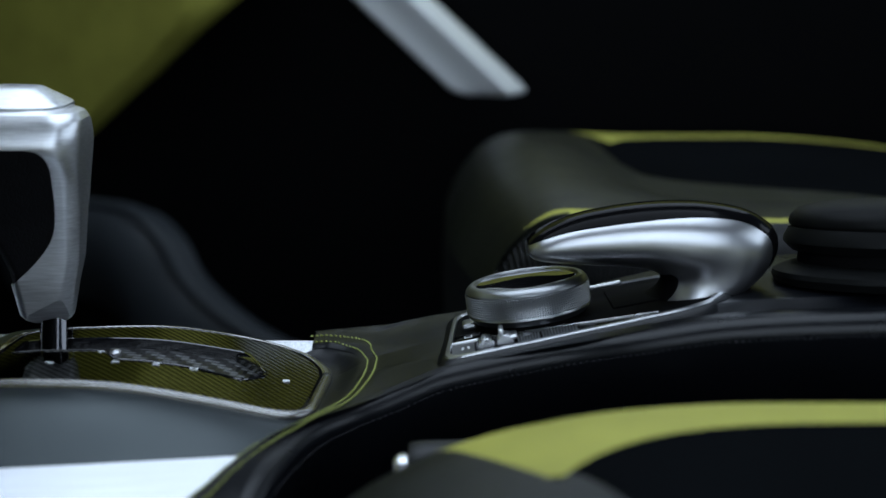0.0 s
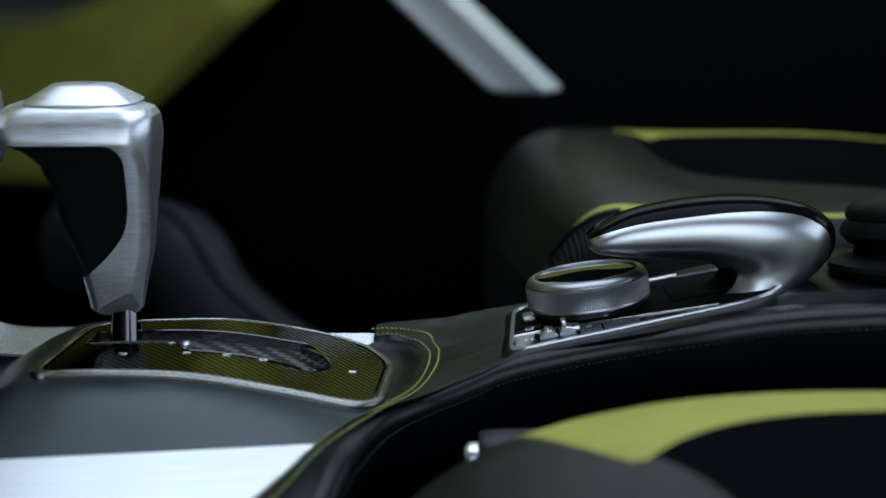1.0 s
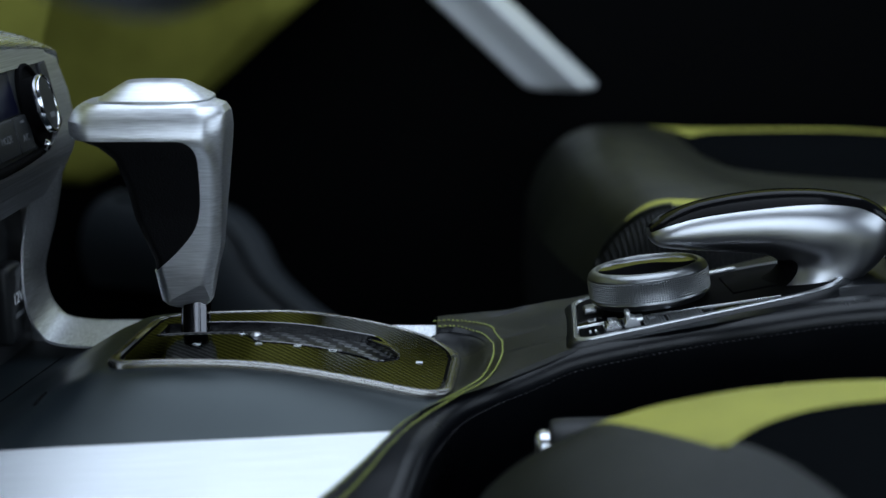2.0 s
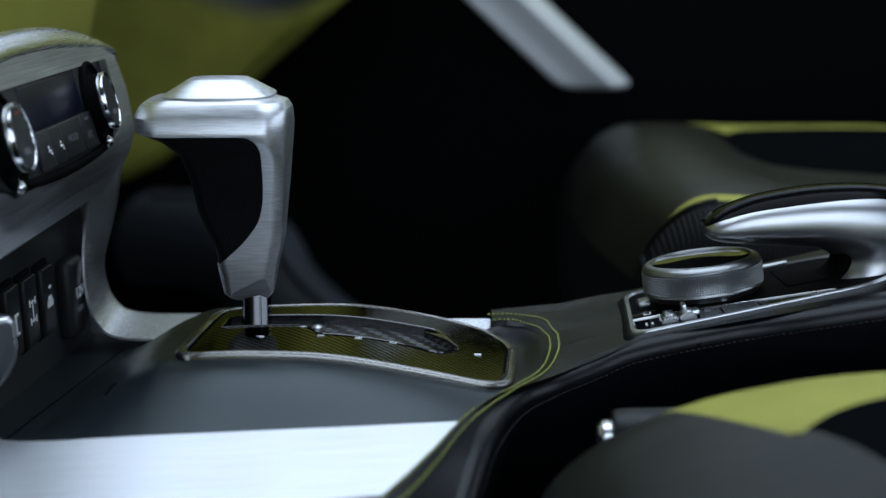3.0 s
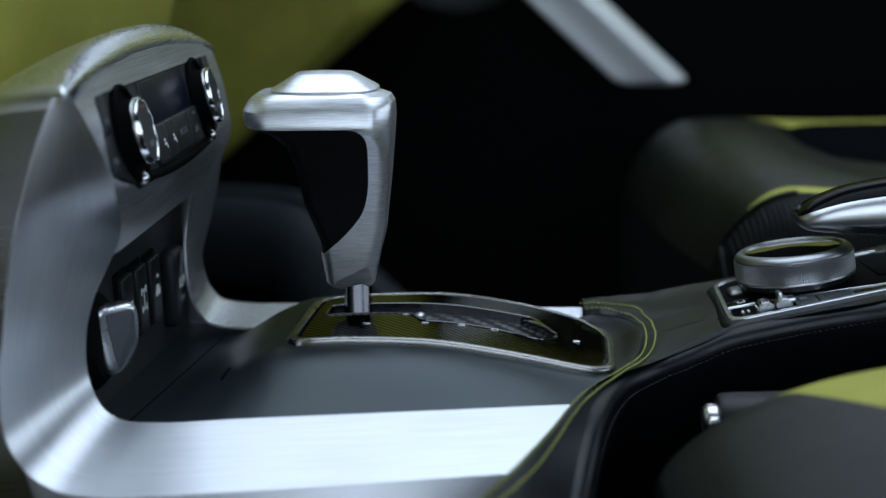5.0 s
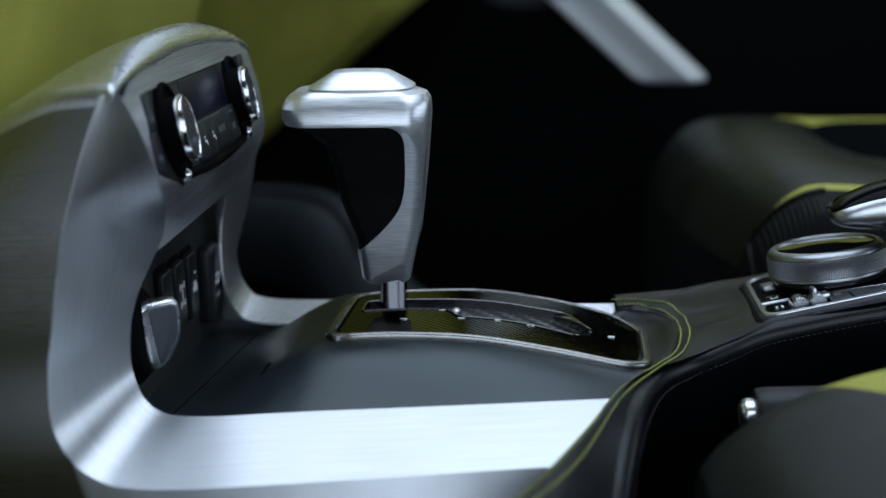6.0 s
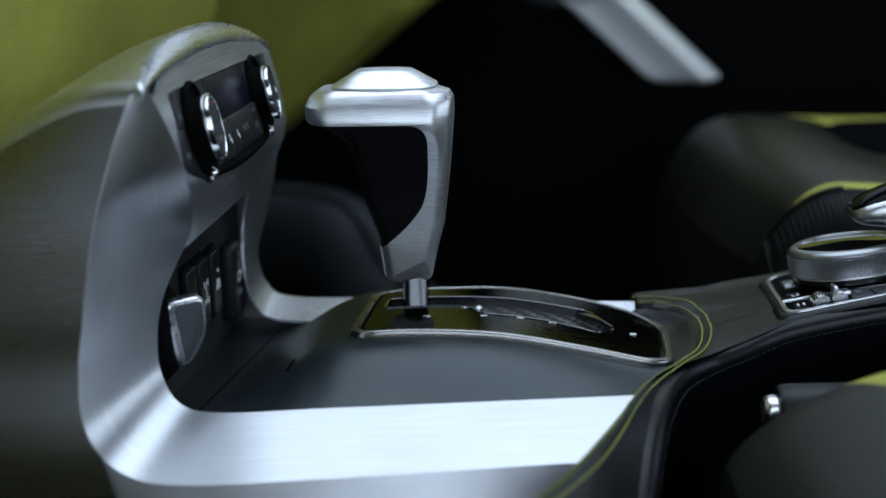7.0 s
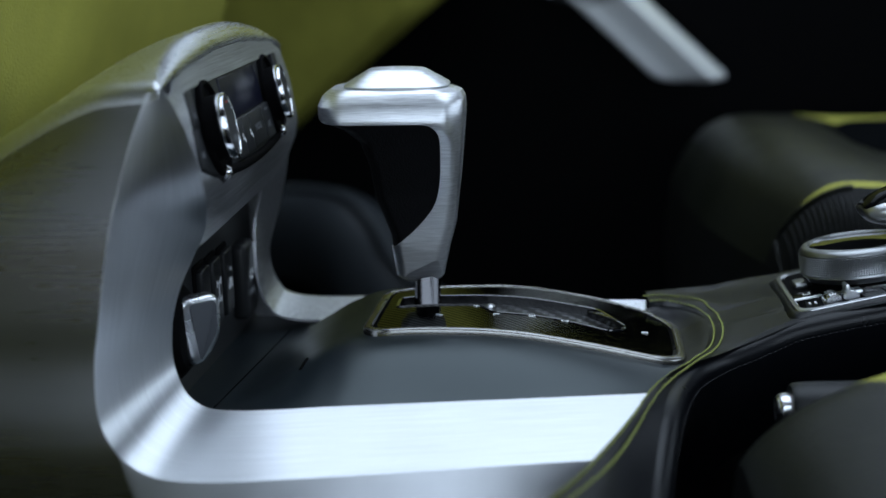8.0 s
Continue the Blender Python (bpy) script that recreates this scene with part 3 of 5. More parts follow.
def draped(outline, lift, inner=None, steps=24):
    """A ring, or a filled patch, of an outline laid on the gate's arched surface."""
    bm = bmesh.new()
    a = [bm.verts.new((x, y, plate_z(x, y) + lift)) for x, y in outline]
    if inner:
        b = [bm.verts.new((x, y, plate_z(x, y) + lift)) for x, y in inner]
        n = len(a)
        for i in range(n):
            bm.faces.new((a[i], a[(i + 1) % n], b[(i + 1) % n], b[i]))
    else:
        n = len(a)
        # scan the outline in slices along x for an even, curved patch
        bm.clear()
        xs = sorted({round(x, 5) for x, _ in outline})
        lo, hi = xs[0], xs[-1]
        rows = []
        for k in range(steps * 2 + 1):
            x = lo + (hi - lo) * (0.5 - 0.5 * math.cos(math.pi * k / (steps * 2)))
            x = min(max(x, lo + 1e-5), hi - 1e-5)
            ys = []
            for (xa, ya), (xb, yb) in zip(outline, outline[1:] + outline[:1]):
                if (xa - x) * (xb - x) <= 0 and xa != xb:
                    ys.append(ya + (yb - ya) * (x - xa) / (xb - xa))
            y0, y1 = min(ys), max(ys)
            rows.append([(x, y0 + (y1 - y0) * j / 10, plate_z(x, y0 + (y1 - y0) * j / 10) + lift) for j in range(11)])
        bm.free()
        bm = sheet(rows)
    return bm


def dense(outline, step=0.003):
    """Split long sides of an outline so that it can follow a curve."""
    out = []
    for a, b in zip(outline, outline[1:] + outline[:1]):
        k = max(1, int(math.dist(a, b) / step))
        out += [(a[0] + (b[0] - a[0]) * i / k, a[1] + (b[1] - a[1]) * i / k) for i in range(k)]
    return out


def scaled(outline, d):
    """Inset an outline by d towards its middle, axis by axis."""
    xs, ys = [p[0] for p in outline], [p[1] for p in outline]
    cx, cy = (min(xs) + max(xs)) / 2, (min(ys) + max(ys)) / 2
    wx, wy = (max(xs) - min(xs)) / 2, (max(ys) - min(ys)) / 2
    return [(cx + (x - cx) * (wx - d) / wx, cy + (y - cy) * (wy - d) / wy) for x, y in outline]


def inset(outline, d):
    """Like scaled, but the far side gives way less: the bezel is thin there."""
    ys = [p[1] for p in outline]
    cy, wy = (min(ys) + max(ys)) / 2, (max(ys) - min(ys)) / 2
    return [(x, y if yo < cy else yo + (y - yo) * (0.3 if d > 0 else 1.0)) for (x, y), (_, yo) in zip(scaled(outline, d), outline)]


def gear_gate():
    t = thing("gear_gate", (-0.13, 0.522, 0.35), "arched gear selector gate in lacquered carbon with a satin metal bezel", "gear gate")
    outer = dense(rounded([(-0.2035, 0.4705), (-0.0540, 0.4705), (-0.0505, 0.541), (-0.0625, 0.5625), (-0.083, 0.5715), (-0.122, 0.5710), (-0.158, 0.563), (-0.2015, 0.556)], [0.014, 0.017, 0.012, 0.01, 0.02, 0.03, 0.03, 0.010], 7))
    middle = sum(y for _, y in outer) / len(outer)

    def rim(d, h):
        """The outline inset by d and raised by h; the far side stays low."""
        return [(x, y, plate_z(x, y) + (h * 0.35 if h > 0 and yo > middle + 0.02 else h)) for (x, y), (_, yo) in zip(inset(outer, d), outer)]

    ring = []
    for d, h in ((0, -0.005), (0, 0.0006), (0.0008, 0.0014), (0.0018, 0.0017), (0.0034, 0.0014), (0.0042, 0.0006), (0.0044, -0.002)):
        ring.append(rim(d, h))
    lip = [rim(d, h) for d, h in ((-0.0003, -0.003), (-0.0004, 0.0004), (0.0, 0.0012), (0.0005, 0.0015), (0.0008, 0.0010))]
    part("bezel_lip", sheet(lip, True), M_BEZEL, t, "thin bright bezel lip")
    part("bezel", sheet(ring, True), M_BEZEL, t, "satin metal bezel")
    part("joint", sheet([[(x, y, plate_z(x, y) + h) for x, y in inset(outer, d)] for d, h in ((0.0040, -0.0012), (0.0062, -0.0012))], True), M_DEEP, t, "black joint inside the bezel")
    plate = inset(outer, 0.0056)
    # slot stepped like the gate: narrow by the lever, wide along the shift path
    well = dense(rounded([(-0.192, 0.5190), (-0.151, 0.5220), (-0.1440, 0.5090), (-0.110, 0.5110), (-0.0875, 0.5055), (-0.0780, 0.5180), (-0.0840, 0.5340), (-0.0905, 0.5460), (-0.120, 0.5450), (-0.192, 0.5380)], [0.002, 0.003, 0.003, 0.01, 0.004, 0.004, 0.004, 0.004, 0.01, 0.002], 4), 0.002)
    steps = 120
    xs0, xs1 = min(x for x, _ in plate), max(x for x, _ in plate)

    def span(outline, x):
        ys = []
        for (xa, ya), (xb, yb) in zip(outline, outline[1:] + outline[:1]):
            if (xa - x) * (xb - x) <= 0 and xa != xb:
                ys.append(ya + (yb - ya) * (x - xa) / (xb - xa))
        return (min(ys), max(ys)) if ys else None

    near_rows, far_rows, front, back = [], [], [], []
    w0, w1 = min(x for x, _ in well), max(x for x, _ in well)
    xs = [xs0 + 1e-5 + (xs1 - xs0 - 2e-5) * k / steps for k in range(steps + 1)]
    for x in sorted(xs + [w0 + 1e-5, w1 - 1e-5]):
        lo, hi = span(plate, x)
        hole = span(well, x) if w0 < x < w1 else None
        pt = lambda y: (x, y, plate_z(x, y))  # noqa: E731
        if hole:
            near_rows.append([pt(lo + (hole[0] - lo) * j / 8) for j in range(9)])
            far_rows.append([pt(hole[1] + (hi - hole[1]) * j / 5) for j in range(6)])
        else:
            (front if x < w0 + 0.001 else back).append([pt(lo + (hi - lo) * j / 14) for j in range(15)])
    for rows_, x in ((front, w0 + 1e-5), (back, w1 - 1e-5)):
        lo, hi = span(plate, x)
        rows_.append([(x, lo + (hi - lo) * j / 14, plate_z(x, lo + (hi - lo) * j / 14)) for j in range(15)])
        rows_.sort(key=lambda r: r[0][0])
    bm = merged(*[sheet(r) for r in (near_rows, far_rows, front, back) if len(r) > 1])
    part("plate", bm, M_CARBON, t, "lacquered carbon plate")
    walls = [[(x, y, plate_z(x, y) + h) for x, y in scaled(well, d)] for d, h in ((-0.0002, 0.0001), (0.0, 0.0006), (0.0012, 0.0004), (0.0016, -0.010))]
    part("slot_edge", sheet(walls, True), M_GLOSS, t, "glossy black slot edge")
    part("slot_floor", draped(scaled(well, 0.001), -0.0042), M_CARBON_BIG, t, "coarse carbon weave in the slot")
    # bright spear and gate nib beside the slot
    part("nib", revolve([(0.0, 0.0020), (0.0016, 0.0017), (0.0026, 0.0008), (0.0029, -0.001), (0.0, -0.001)], 20, Matrix.Translation((-0.1452, 0.5180, plate_z(-0.1452, 0.5180)))), M_DARK_CHROME, t)
    finger = [(-0.0965, 0.5430), (-0.0900, 0.5428), (-0.0790, 0.5220), (-0.0795, 0.5190), (-0.0850, 0.5310)]
    part("gate_finger", prism(finger, "z", 0.3600, plate_z(-0.088, 0.535) + 0.0002, 0.0006), M_GLOSS, t, "glossy black gate finger")
    for name, ch, x, y, size in (("letter_p", "P", -0.1692, 0.5005, 0.0050), ("letter_r", "R", -0.1420, 0.5049, 0.0046), ("letter_n", "N", -0.1248, 0.5075, 0.0050), ("letter_d", "D", -0.1090, 0.5086, 0.0052), ("plus_mark", "+", -0.1522, 0.5195, 0.0070), ("position_mark", "\u25a0", -0.0697, 0.5165, 0.0044)):
        m = frame_of((x, y, plate_z(x, y) + 0.0003), (0, -1, 0.05), (1, 0, -0.06))
        if ch == "\u25a0":
            bm = moved(box(0, 0, 0, 0.0022, 0.0032, 0.0004, 0.0001, 1), m)
        else:
            bm = lettering(ch, size, m, 0.0001)
        part(name, bm, M_PRINT, t, "white printed mark")
    return t


gear_gate()


# ---- gear lever ----


def lever_ring(z, scale=1.0, count=72):
    """A rounded-rectangle section of the lever at height z."""
    left = curve_y([(0.3835, -0.1890), (0.3858, -0.1930), (0.402, -0.1950), (0.4077, -0.1955), (0.428, -0.2030), (0.444, -0.2050), (0.456, -0.2090), (0.462, -0.2170), (0.4655, -0.2262), (0.468, -0.2282), (0.474, -0.2286), (0.479, -0.2262), (0.4815, -0.2225)], z)
    right = curve_y([(0.3835, -0.1722), (0.3858, -0.1692), (0.402, -0.1656), (0.4134, -0.1624), (0.440, -0.1592), (0.4695, -0.1568), (0.4765, -0.1568), (0.480, -0.1585), (0.4815, -0.1620)], z)
    half = curve_y([(0.3835, 0.0080), (0.3858, 0.0100), (0.402, 0.0130), (0.43, 0.0165), (0.455, 0.0225), (0.4630, 0.0258), (0.4665, 0.0264), (0.4700, 0.0258), (0.4745, 0.0242), (0.478, 0.0220), (0.480, 0.0205), (0.4815, 0.0185)], z)
    cx, hw = (left + right) / 2, (right - left) / 2 * scale
    half *= scale
    head = smoothstep(0.452, 0.468, z)
    ch = min(0.0044 + 0.0040 * head, hw * 0.45, half * 0.45)
    # the rear side slopes away towards the far corner
    far = min(0.017, half * 0.95)
    corners = [(hw, -half + ch), (hw, half - far), (hw - 0.011 * hw / 0.022, half), (-hw + ch, half), (-hw, half - ch), (-hw, -half + ch), (-hw + ch, -half), (hw - ch, -half)]
    return [(cx + a, 0.5425 + b, z) for a, b in rounded(corners, 0.0020 + 0.0026 * head, 4)]


def foot_facet():
    """The block that planes a slanting facet off the lever's foot."""
    along = Vector((0.027, -0.003, 0.015)).normalized()
    face = Vector((0.0, -0.98, -0.20))
    down = Vector((0.486, 0.0, -0.874))
    out = face * math.cos(0.36) + down * math.sin(0.36)
    out = (out - along * out.dot(along)).normalized()
    side = along.cross(out)
    m = Matrix((along, out, side)).transposed().to_4x4()
    m.translation = Vector((-0.1805, 0.5308, 0.3928)) + out * 0.02
    return moved(box(0, 0, 0, 0.07, 0.04, 0.06, 0.0, 1), m)


def gear_lever():
    t = thing("gear_lever", (-0.18, 0.5345, 0.365), "brushed aluminium gear lever with a black leather grip", "gear lever")
    zs = [0.3835 + 0.0980 * k / 64 for k in range(65)]
    body = loft([lever_ring(z) for z in zs])
    window = rounded([(-0.26, 0.4658), (-0.1682, 0.4658), (-0.1690, 0.4285), (-0.1795, 0.4140), (-0.1936, 0.4018), (-0.26, 0.3985)], [0, 0.010, 0.018, 0.010, 0, 0], 7)
    shell = cut(body, [prism(window, "y", 0.48, 0.60), foot_facet()])
    part("shell", shell, M_KNOB, t, "brushed aluminium shell", crease=16)
    grip = loft([lever_ring(0.3975 + 0.068 * k / 40, 0.955) for k in range(41)])
    part("grip", grip, M_GRIP, t, "black leather grip")
    # bevelled cap on top of the head
    cap = []
    for d, z in ((0.0, 0.4795), (0.0, 0.4826), (0.0006, 0.4833), (0.0105, 0.4893), (0.0125, 0.4903), (0.016, 0.4908), (0.022, 0.4910)):
        ring = []
        for k in range(72):
            a = 2 * math.pi * k / 72
            c, s = math.cos(a), math.sin(a)
            e = 2 / 3.4
            ring.append((-0.1905 + (0.0258 - d) * math.copysign(abs(c) ** e, c), 0.5425 + max(0.002, 0.0190 - d) * math.copysign(abs(s) ** e, s), z))
        cap.append(ring)
    part("cap", loft(cap), M_KNOB, t, "bevelled brushed cap", crease=22)
    # faceted foot below the grip
    foot = []
    for z, hw, hd in ((0.3880, 0.0088, 0.0086), (0.3845, 0.0084, 0.0082), (0.3837, 0.0072, 0.007)):
        foot.append([(-0.1825 + hw * math.copysign(abs(math.cos(a)) ** 0.5, math.cos(a)), 0.5425 + hd * math.copysign(abs(math.sin(a)) ** 0.5, math.sin(a)), z) for a in (2 * math.pi * k / 48 for k in range(48))])
    part("foot", cut(loft(foot), [foot_facet()]), M_KNOB, t, crease=16)
    stem = []
    for z, hw in ((0.3600, 0.0066), (0.3720, 0.0065), (0.3870, 0.0062)):
        blade = rounded([(-hw, -0.0030), (-hw * 0.72, -0.0064), (hw * 0.50, -0.0064), (hw, -0.0036), (hw, 0.0060), (-hw, 0.0060)], 0.0006, 3)
        stem.append([(-0.1772 - (z - 0.36) * 0.03 + a, 0.5310 + (z - 0.36) * 0.42 + b, z) for a, b in blade])
    part("stem", loft(stem), M_STEM, t, "polished faceted stem", crease=20)
    return t


gear_lever()


# ---- leather armrest console ----
AXIS = 0.5345


def leather_z(x, y):
    tilt = -0.085 * (y - 0.512) * smoothstep(-0.045, 0.01, x)
    return tilt + arc([(-0.12, 0.3625), (-0.05, 0.3632), (-0.03, 0.3655), (-0.015, 0.3693), (0.0, 0.3742), (0.053, 0.3848), (0.115, 0.3982), (0.17, 0.4028), (0.25, 0.4045), (0.5, 0.406)], x)


TRIM = [(-0.140, 0.300), (-0.113, 0.342), (-0.0905, 0.392), (-0.0741, 0.4363), (-0.0563, 0.4705), (-0.0436, 0.4950), (-0.0385, 0.5200), (-0.0374, 0.5430)]
TRIM_FAR = [(-0.0632, 0.5655), (-0.0600, 0.5665), (-0.0560, 0.5668), (-0.0500, 0.5640), (-0.0445, 0.5590), (-0.0402, 0.5520), (-0.0374, 0.5430)]
RIM_FAR = [(-0.0632, 0.5860), (-0.0540, 0.5890), (-0.0270, 0.5930), (-0.0070, 0.6010), (0.05, 0.603), (0.10, 0.605), (0.20, 0.622), (0.50, 0.634)]
RIM = [(-0.090, 0.300), (-0.083, 0.345), (-0.0735, 0.402), (-0.0590, 0.4570), (-0.042, 0.4830), (-0.022, 0.4940), (0.0, 0.4995), (0.05, 0.5020), (0.10, 0.4900), (0.20, 0.479), (0.50, 0.474)]


def armrest_console():
    t = thing("armrest_console", (0.1, AXIS, 0.30), "black leather armrest console with lime double stitching", "console")
    n = 90
    skin = []

    def on_skin(x, y):
        """Height of the leather at a place, from the cover's own points."""
        near = sorted(((x - v.x) ** 2 + (y - v.y) ** 2, v.z) for v in skin if abs(v.y - y) < 0.008 and abs(v.x - x) < 0.008)[:5]
        if not near:
            return leather_z(x, y)
        return sum(z / (d + 1e-8) for d, z in near) / sum(1 / (d + 1e-8) for d, z in near)

    for side in (-1, 1):
        e1 = spline([(x, y, 0) for x, y in (TRIM if side > 0 else TRIM_FAR)], n)
        e2 = spline([(x, y, 0) for x, y in (RIM if side > 0 else RIM_FAR)], n)
        rows, wall = [], []
        for i in range(n + 1):
            a = e1[i]
            b = e2[i]
            if i > n * 0.9:
                k = (i / n - 0.9) / 0.1
                b = Vector((e2[n].x, e2[n].y + (0.549 - e2[n].y) * k, 0))
            row = []
            d = e2[min(i + 1, n)] - e2[max(i - 1, 0)]
            out = Vector((d.y, -d.x, 0)).normalized() * side
            for j in range(25):
                u = (j / 24) ** 1.15
                p = a.lerp(b, u)
                z = leather_z(p.x, p.y)
                dip = 0.0012 * math.sin(math.pi * u) * smoothstep(-0.07, -0.02, p.x) * (1 - smoothstep(0.0, 0.05, p.x))
                swell = 0.0042 * math.sin(math.pi * u) * (1 - smoothstep(0.44, 0.50, p.y)) if side > 0 else 0.0
                swell -= 0.016 * u ** 1.6 * (1 - smoothstep(0.36, 0.43, p.y)) if side > 0 else 0.0
                row.append(Vector((p.x, p.y, z + swell - dip - 0.0022 * (1 - smoothstep(0, 0.05, u)))))
            top = row[-1]
            if i <= n * 0.9:
                r = 0.0072
                for k in range(1, 9):
                    g = math.pi / 2 * k / 8
                    row.append(top + out * r * math.sin(g) - Vector((0, 0, r * (1 - math.cos(g)))))
                edge = row[-1]
                wall.append([edge + Vector((0, 0, 0.0))] + [edge - out * (0.034 * smoothstep(0, 0.8, h)) - Vector((0, 0, 0.14 * h)) for h in (0.008, 0.03, 0.1, 0.2, 0.35, 0.5, 0.7, 1.0)])
                rows.append(row)
            else:
                while len(row) < 33:
                    row.append(row[-1] - Vector((0, 0, 0.001)))
                rows.append(row)
        skin += [v for row in rows for v in row[:25]]
        part("cover", sheet(rows), M_LEATHER, t, "black grained leather cover")
        part("side_wall", sheet(wall), M_LEATHER if side > 0 else M_DEEP, t)
        if side > 0:
            seam = [r[1] + Vector((0, -0.0006, 0)) for r in wall]
            stitches(t, "edge_stitching", seam, 0.0027, 0.00027, M_THREAD_GREY, "dark grey stitching under the rim")

    def level(line):
        """The same line with its height evened out."""
        return [Vector((p.x, p.y, sum(q.z for q in line[max(0, k - 6) : k + 7]) / len(line[max(0, k - 6) : k + 7]) + 0.0002)) for k, p in enumerate(line)]

    # two rows of lime stitches along the trimmed edge
    near, far = spline([(x, y, 0) for x, y in TRIM], n), spline([(x, y, 0) for x, y in TRIM_FAR], n)
    edge = near + far[-2:3:-1]
    for name, off in (("inner_stitching", 0.0026), ("outer_stitching", 0.0095)):
        line = []
        for k, p in enumerate(edge):
            d = edge[min(k + 2, len(edge) - 1)] - edge[max(k - 2, 0)]
            out = Vector((d.y, -d.x, 0)).normalized()
            grow = off if off < 0.005 else 0.0058 + 0.0010 * smoothstep(0.44, 0.52, p.y) + 0.0020 * smoothstep(0.41, 0.36, p.y) + 0.0055 * smoothstep(0.550, 0.564, p.y)
            q = p + out * grow
            line.append(Vector((q.x, q.y, on_skin(q.x, q.y))))
        stitches(t, name, level(line), 0.0023, 0.00046, M_THREAD, "lime thread stitching")
    # leather lining sunk between the gate and the trimmed edge
    lining = []
    for p in [q for q in edge if q.y > 0.474]:
        way = (Vector((-0.13, 0.522, 0)) - p).normalized()
        row = []
        for j in range(9):
            q = p + way * (0.018 * j / 8 - 0.0015)
            low = plate_z(q.x, q.y) - 0.0012
            row.append(Vector((q.x, q.y, leather_z(p.x, p.y) - 0.0024 + (low - leather_z(p.x, p.y) + 0.0024) * smoothstep(0, 7, j))))
        lining.append(row)
    part("trim_lining", sheet(lining), M_LEATHER, t, "black leather lining beside the gate")
    part("lower_wall", box(0.22, 0.545, 0.16, 0.52, 0.085, 0.30, 0.01), M_DEEP, t)
    return t


def stitches(parent, name, line, pitch, radius, mat, label):
    """A row of short thread stitches along a line."""
    lens = [0.0]
    for a, b in zip(line, line[1:]):
        lens.append(lens[-1] + (b - a).length)

    def at(s):
        for k in range(len(line) - 1):
            if lens[k + 1] >= s:
                u = (s - lens[k]) / max(1e-9, lens[k + 1] - lens[k])
                return line[k].lerp(line[k + 1], u)
        return line[-1]
    bm = bmesh.new()
    s = 0.001
    rnd = random.Random(4)
    while s + pitch < lens[-1]:
        a, b = at(s), at(s + pitch * 0.60)
        slant = (b - a).cross(Vector((0, 0, 1))) * 0.22
        a, b = a - slant, b + slant
        jig = Vector((rnd.uniform(-1, 1), rnd.uniform(-1, 1), 0)) * 0.00018
        d = (b - a).normalized()
        side = d.cross(Vector((0, 0, 1)))
        if side.length < 1e-6:
            side = Vector((1, 0, 0))
        side.normalize()
        up = side.cross(d)
        rings = []
        for u, h, w in ((0.0, -0.2, 0.35), (0.18, 0.5, 0.9), (0.5, 0.8, 1.05), (0.82, 0.5, 0.9), (1.0, -0.2, 0.35)):
            c = a.lerp(b, u) + up * radius * h + jig
            rings.append([bm.verts.new(c + radius * w * (math.cos(g) * side + math.sin(g) * up)) for g in (math.pi / 3 * k for k in range(6))])
        for ra, rb in zip(rings, rings[1:]):
            for k in range(6):
                bm.faces.new((ra[k], ra[(k + 1) % 6], rb[(k + 1) % 6], rb[k]))
        s += pitch
    return part(name, bm, mat, parent, label, "stuff")


armrest_console()

# ---- rotary controller and palm rest ----
TILT_X = math.atan(0.205)
SIDE_TILT = -0.085


def deck_z(x, y):
    return 0.3760 + 0.205 * x + SIDE_TILT * (y - 0.512)


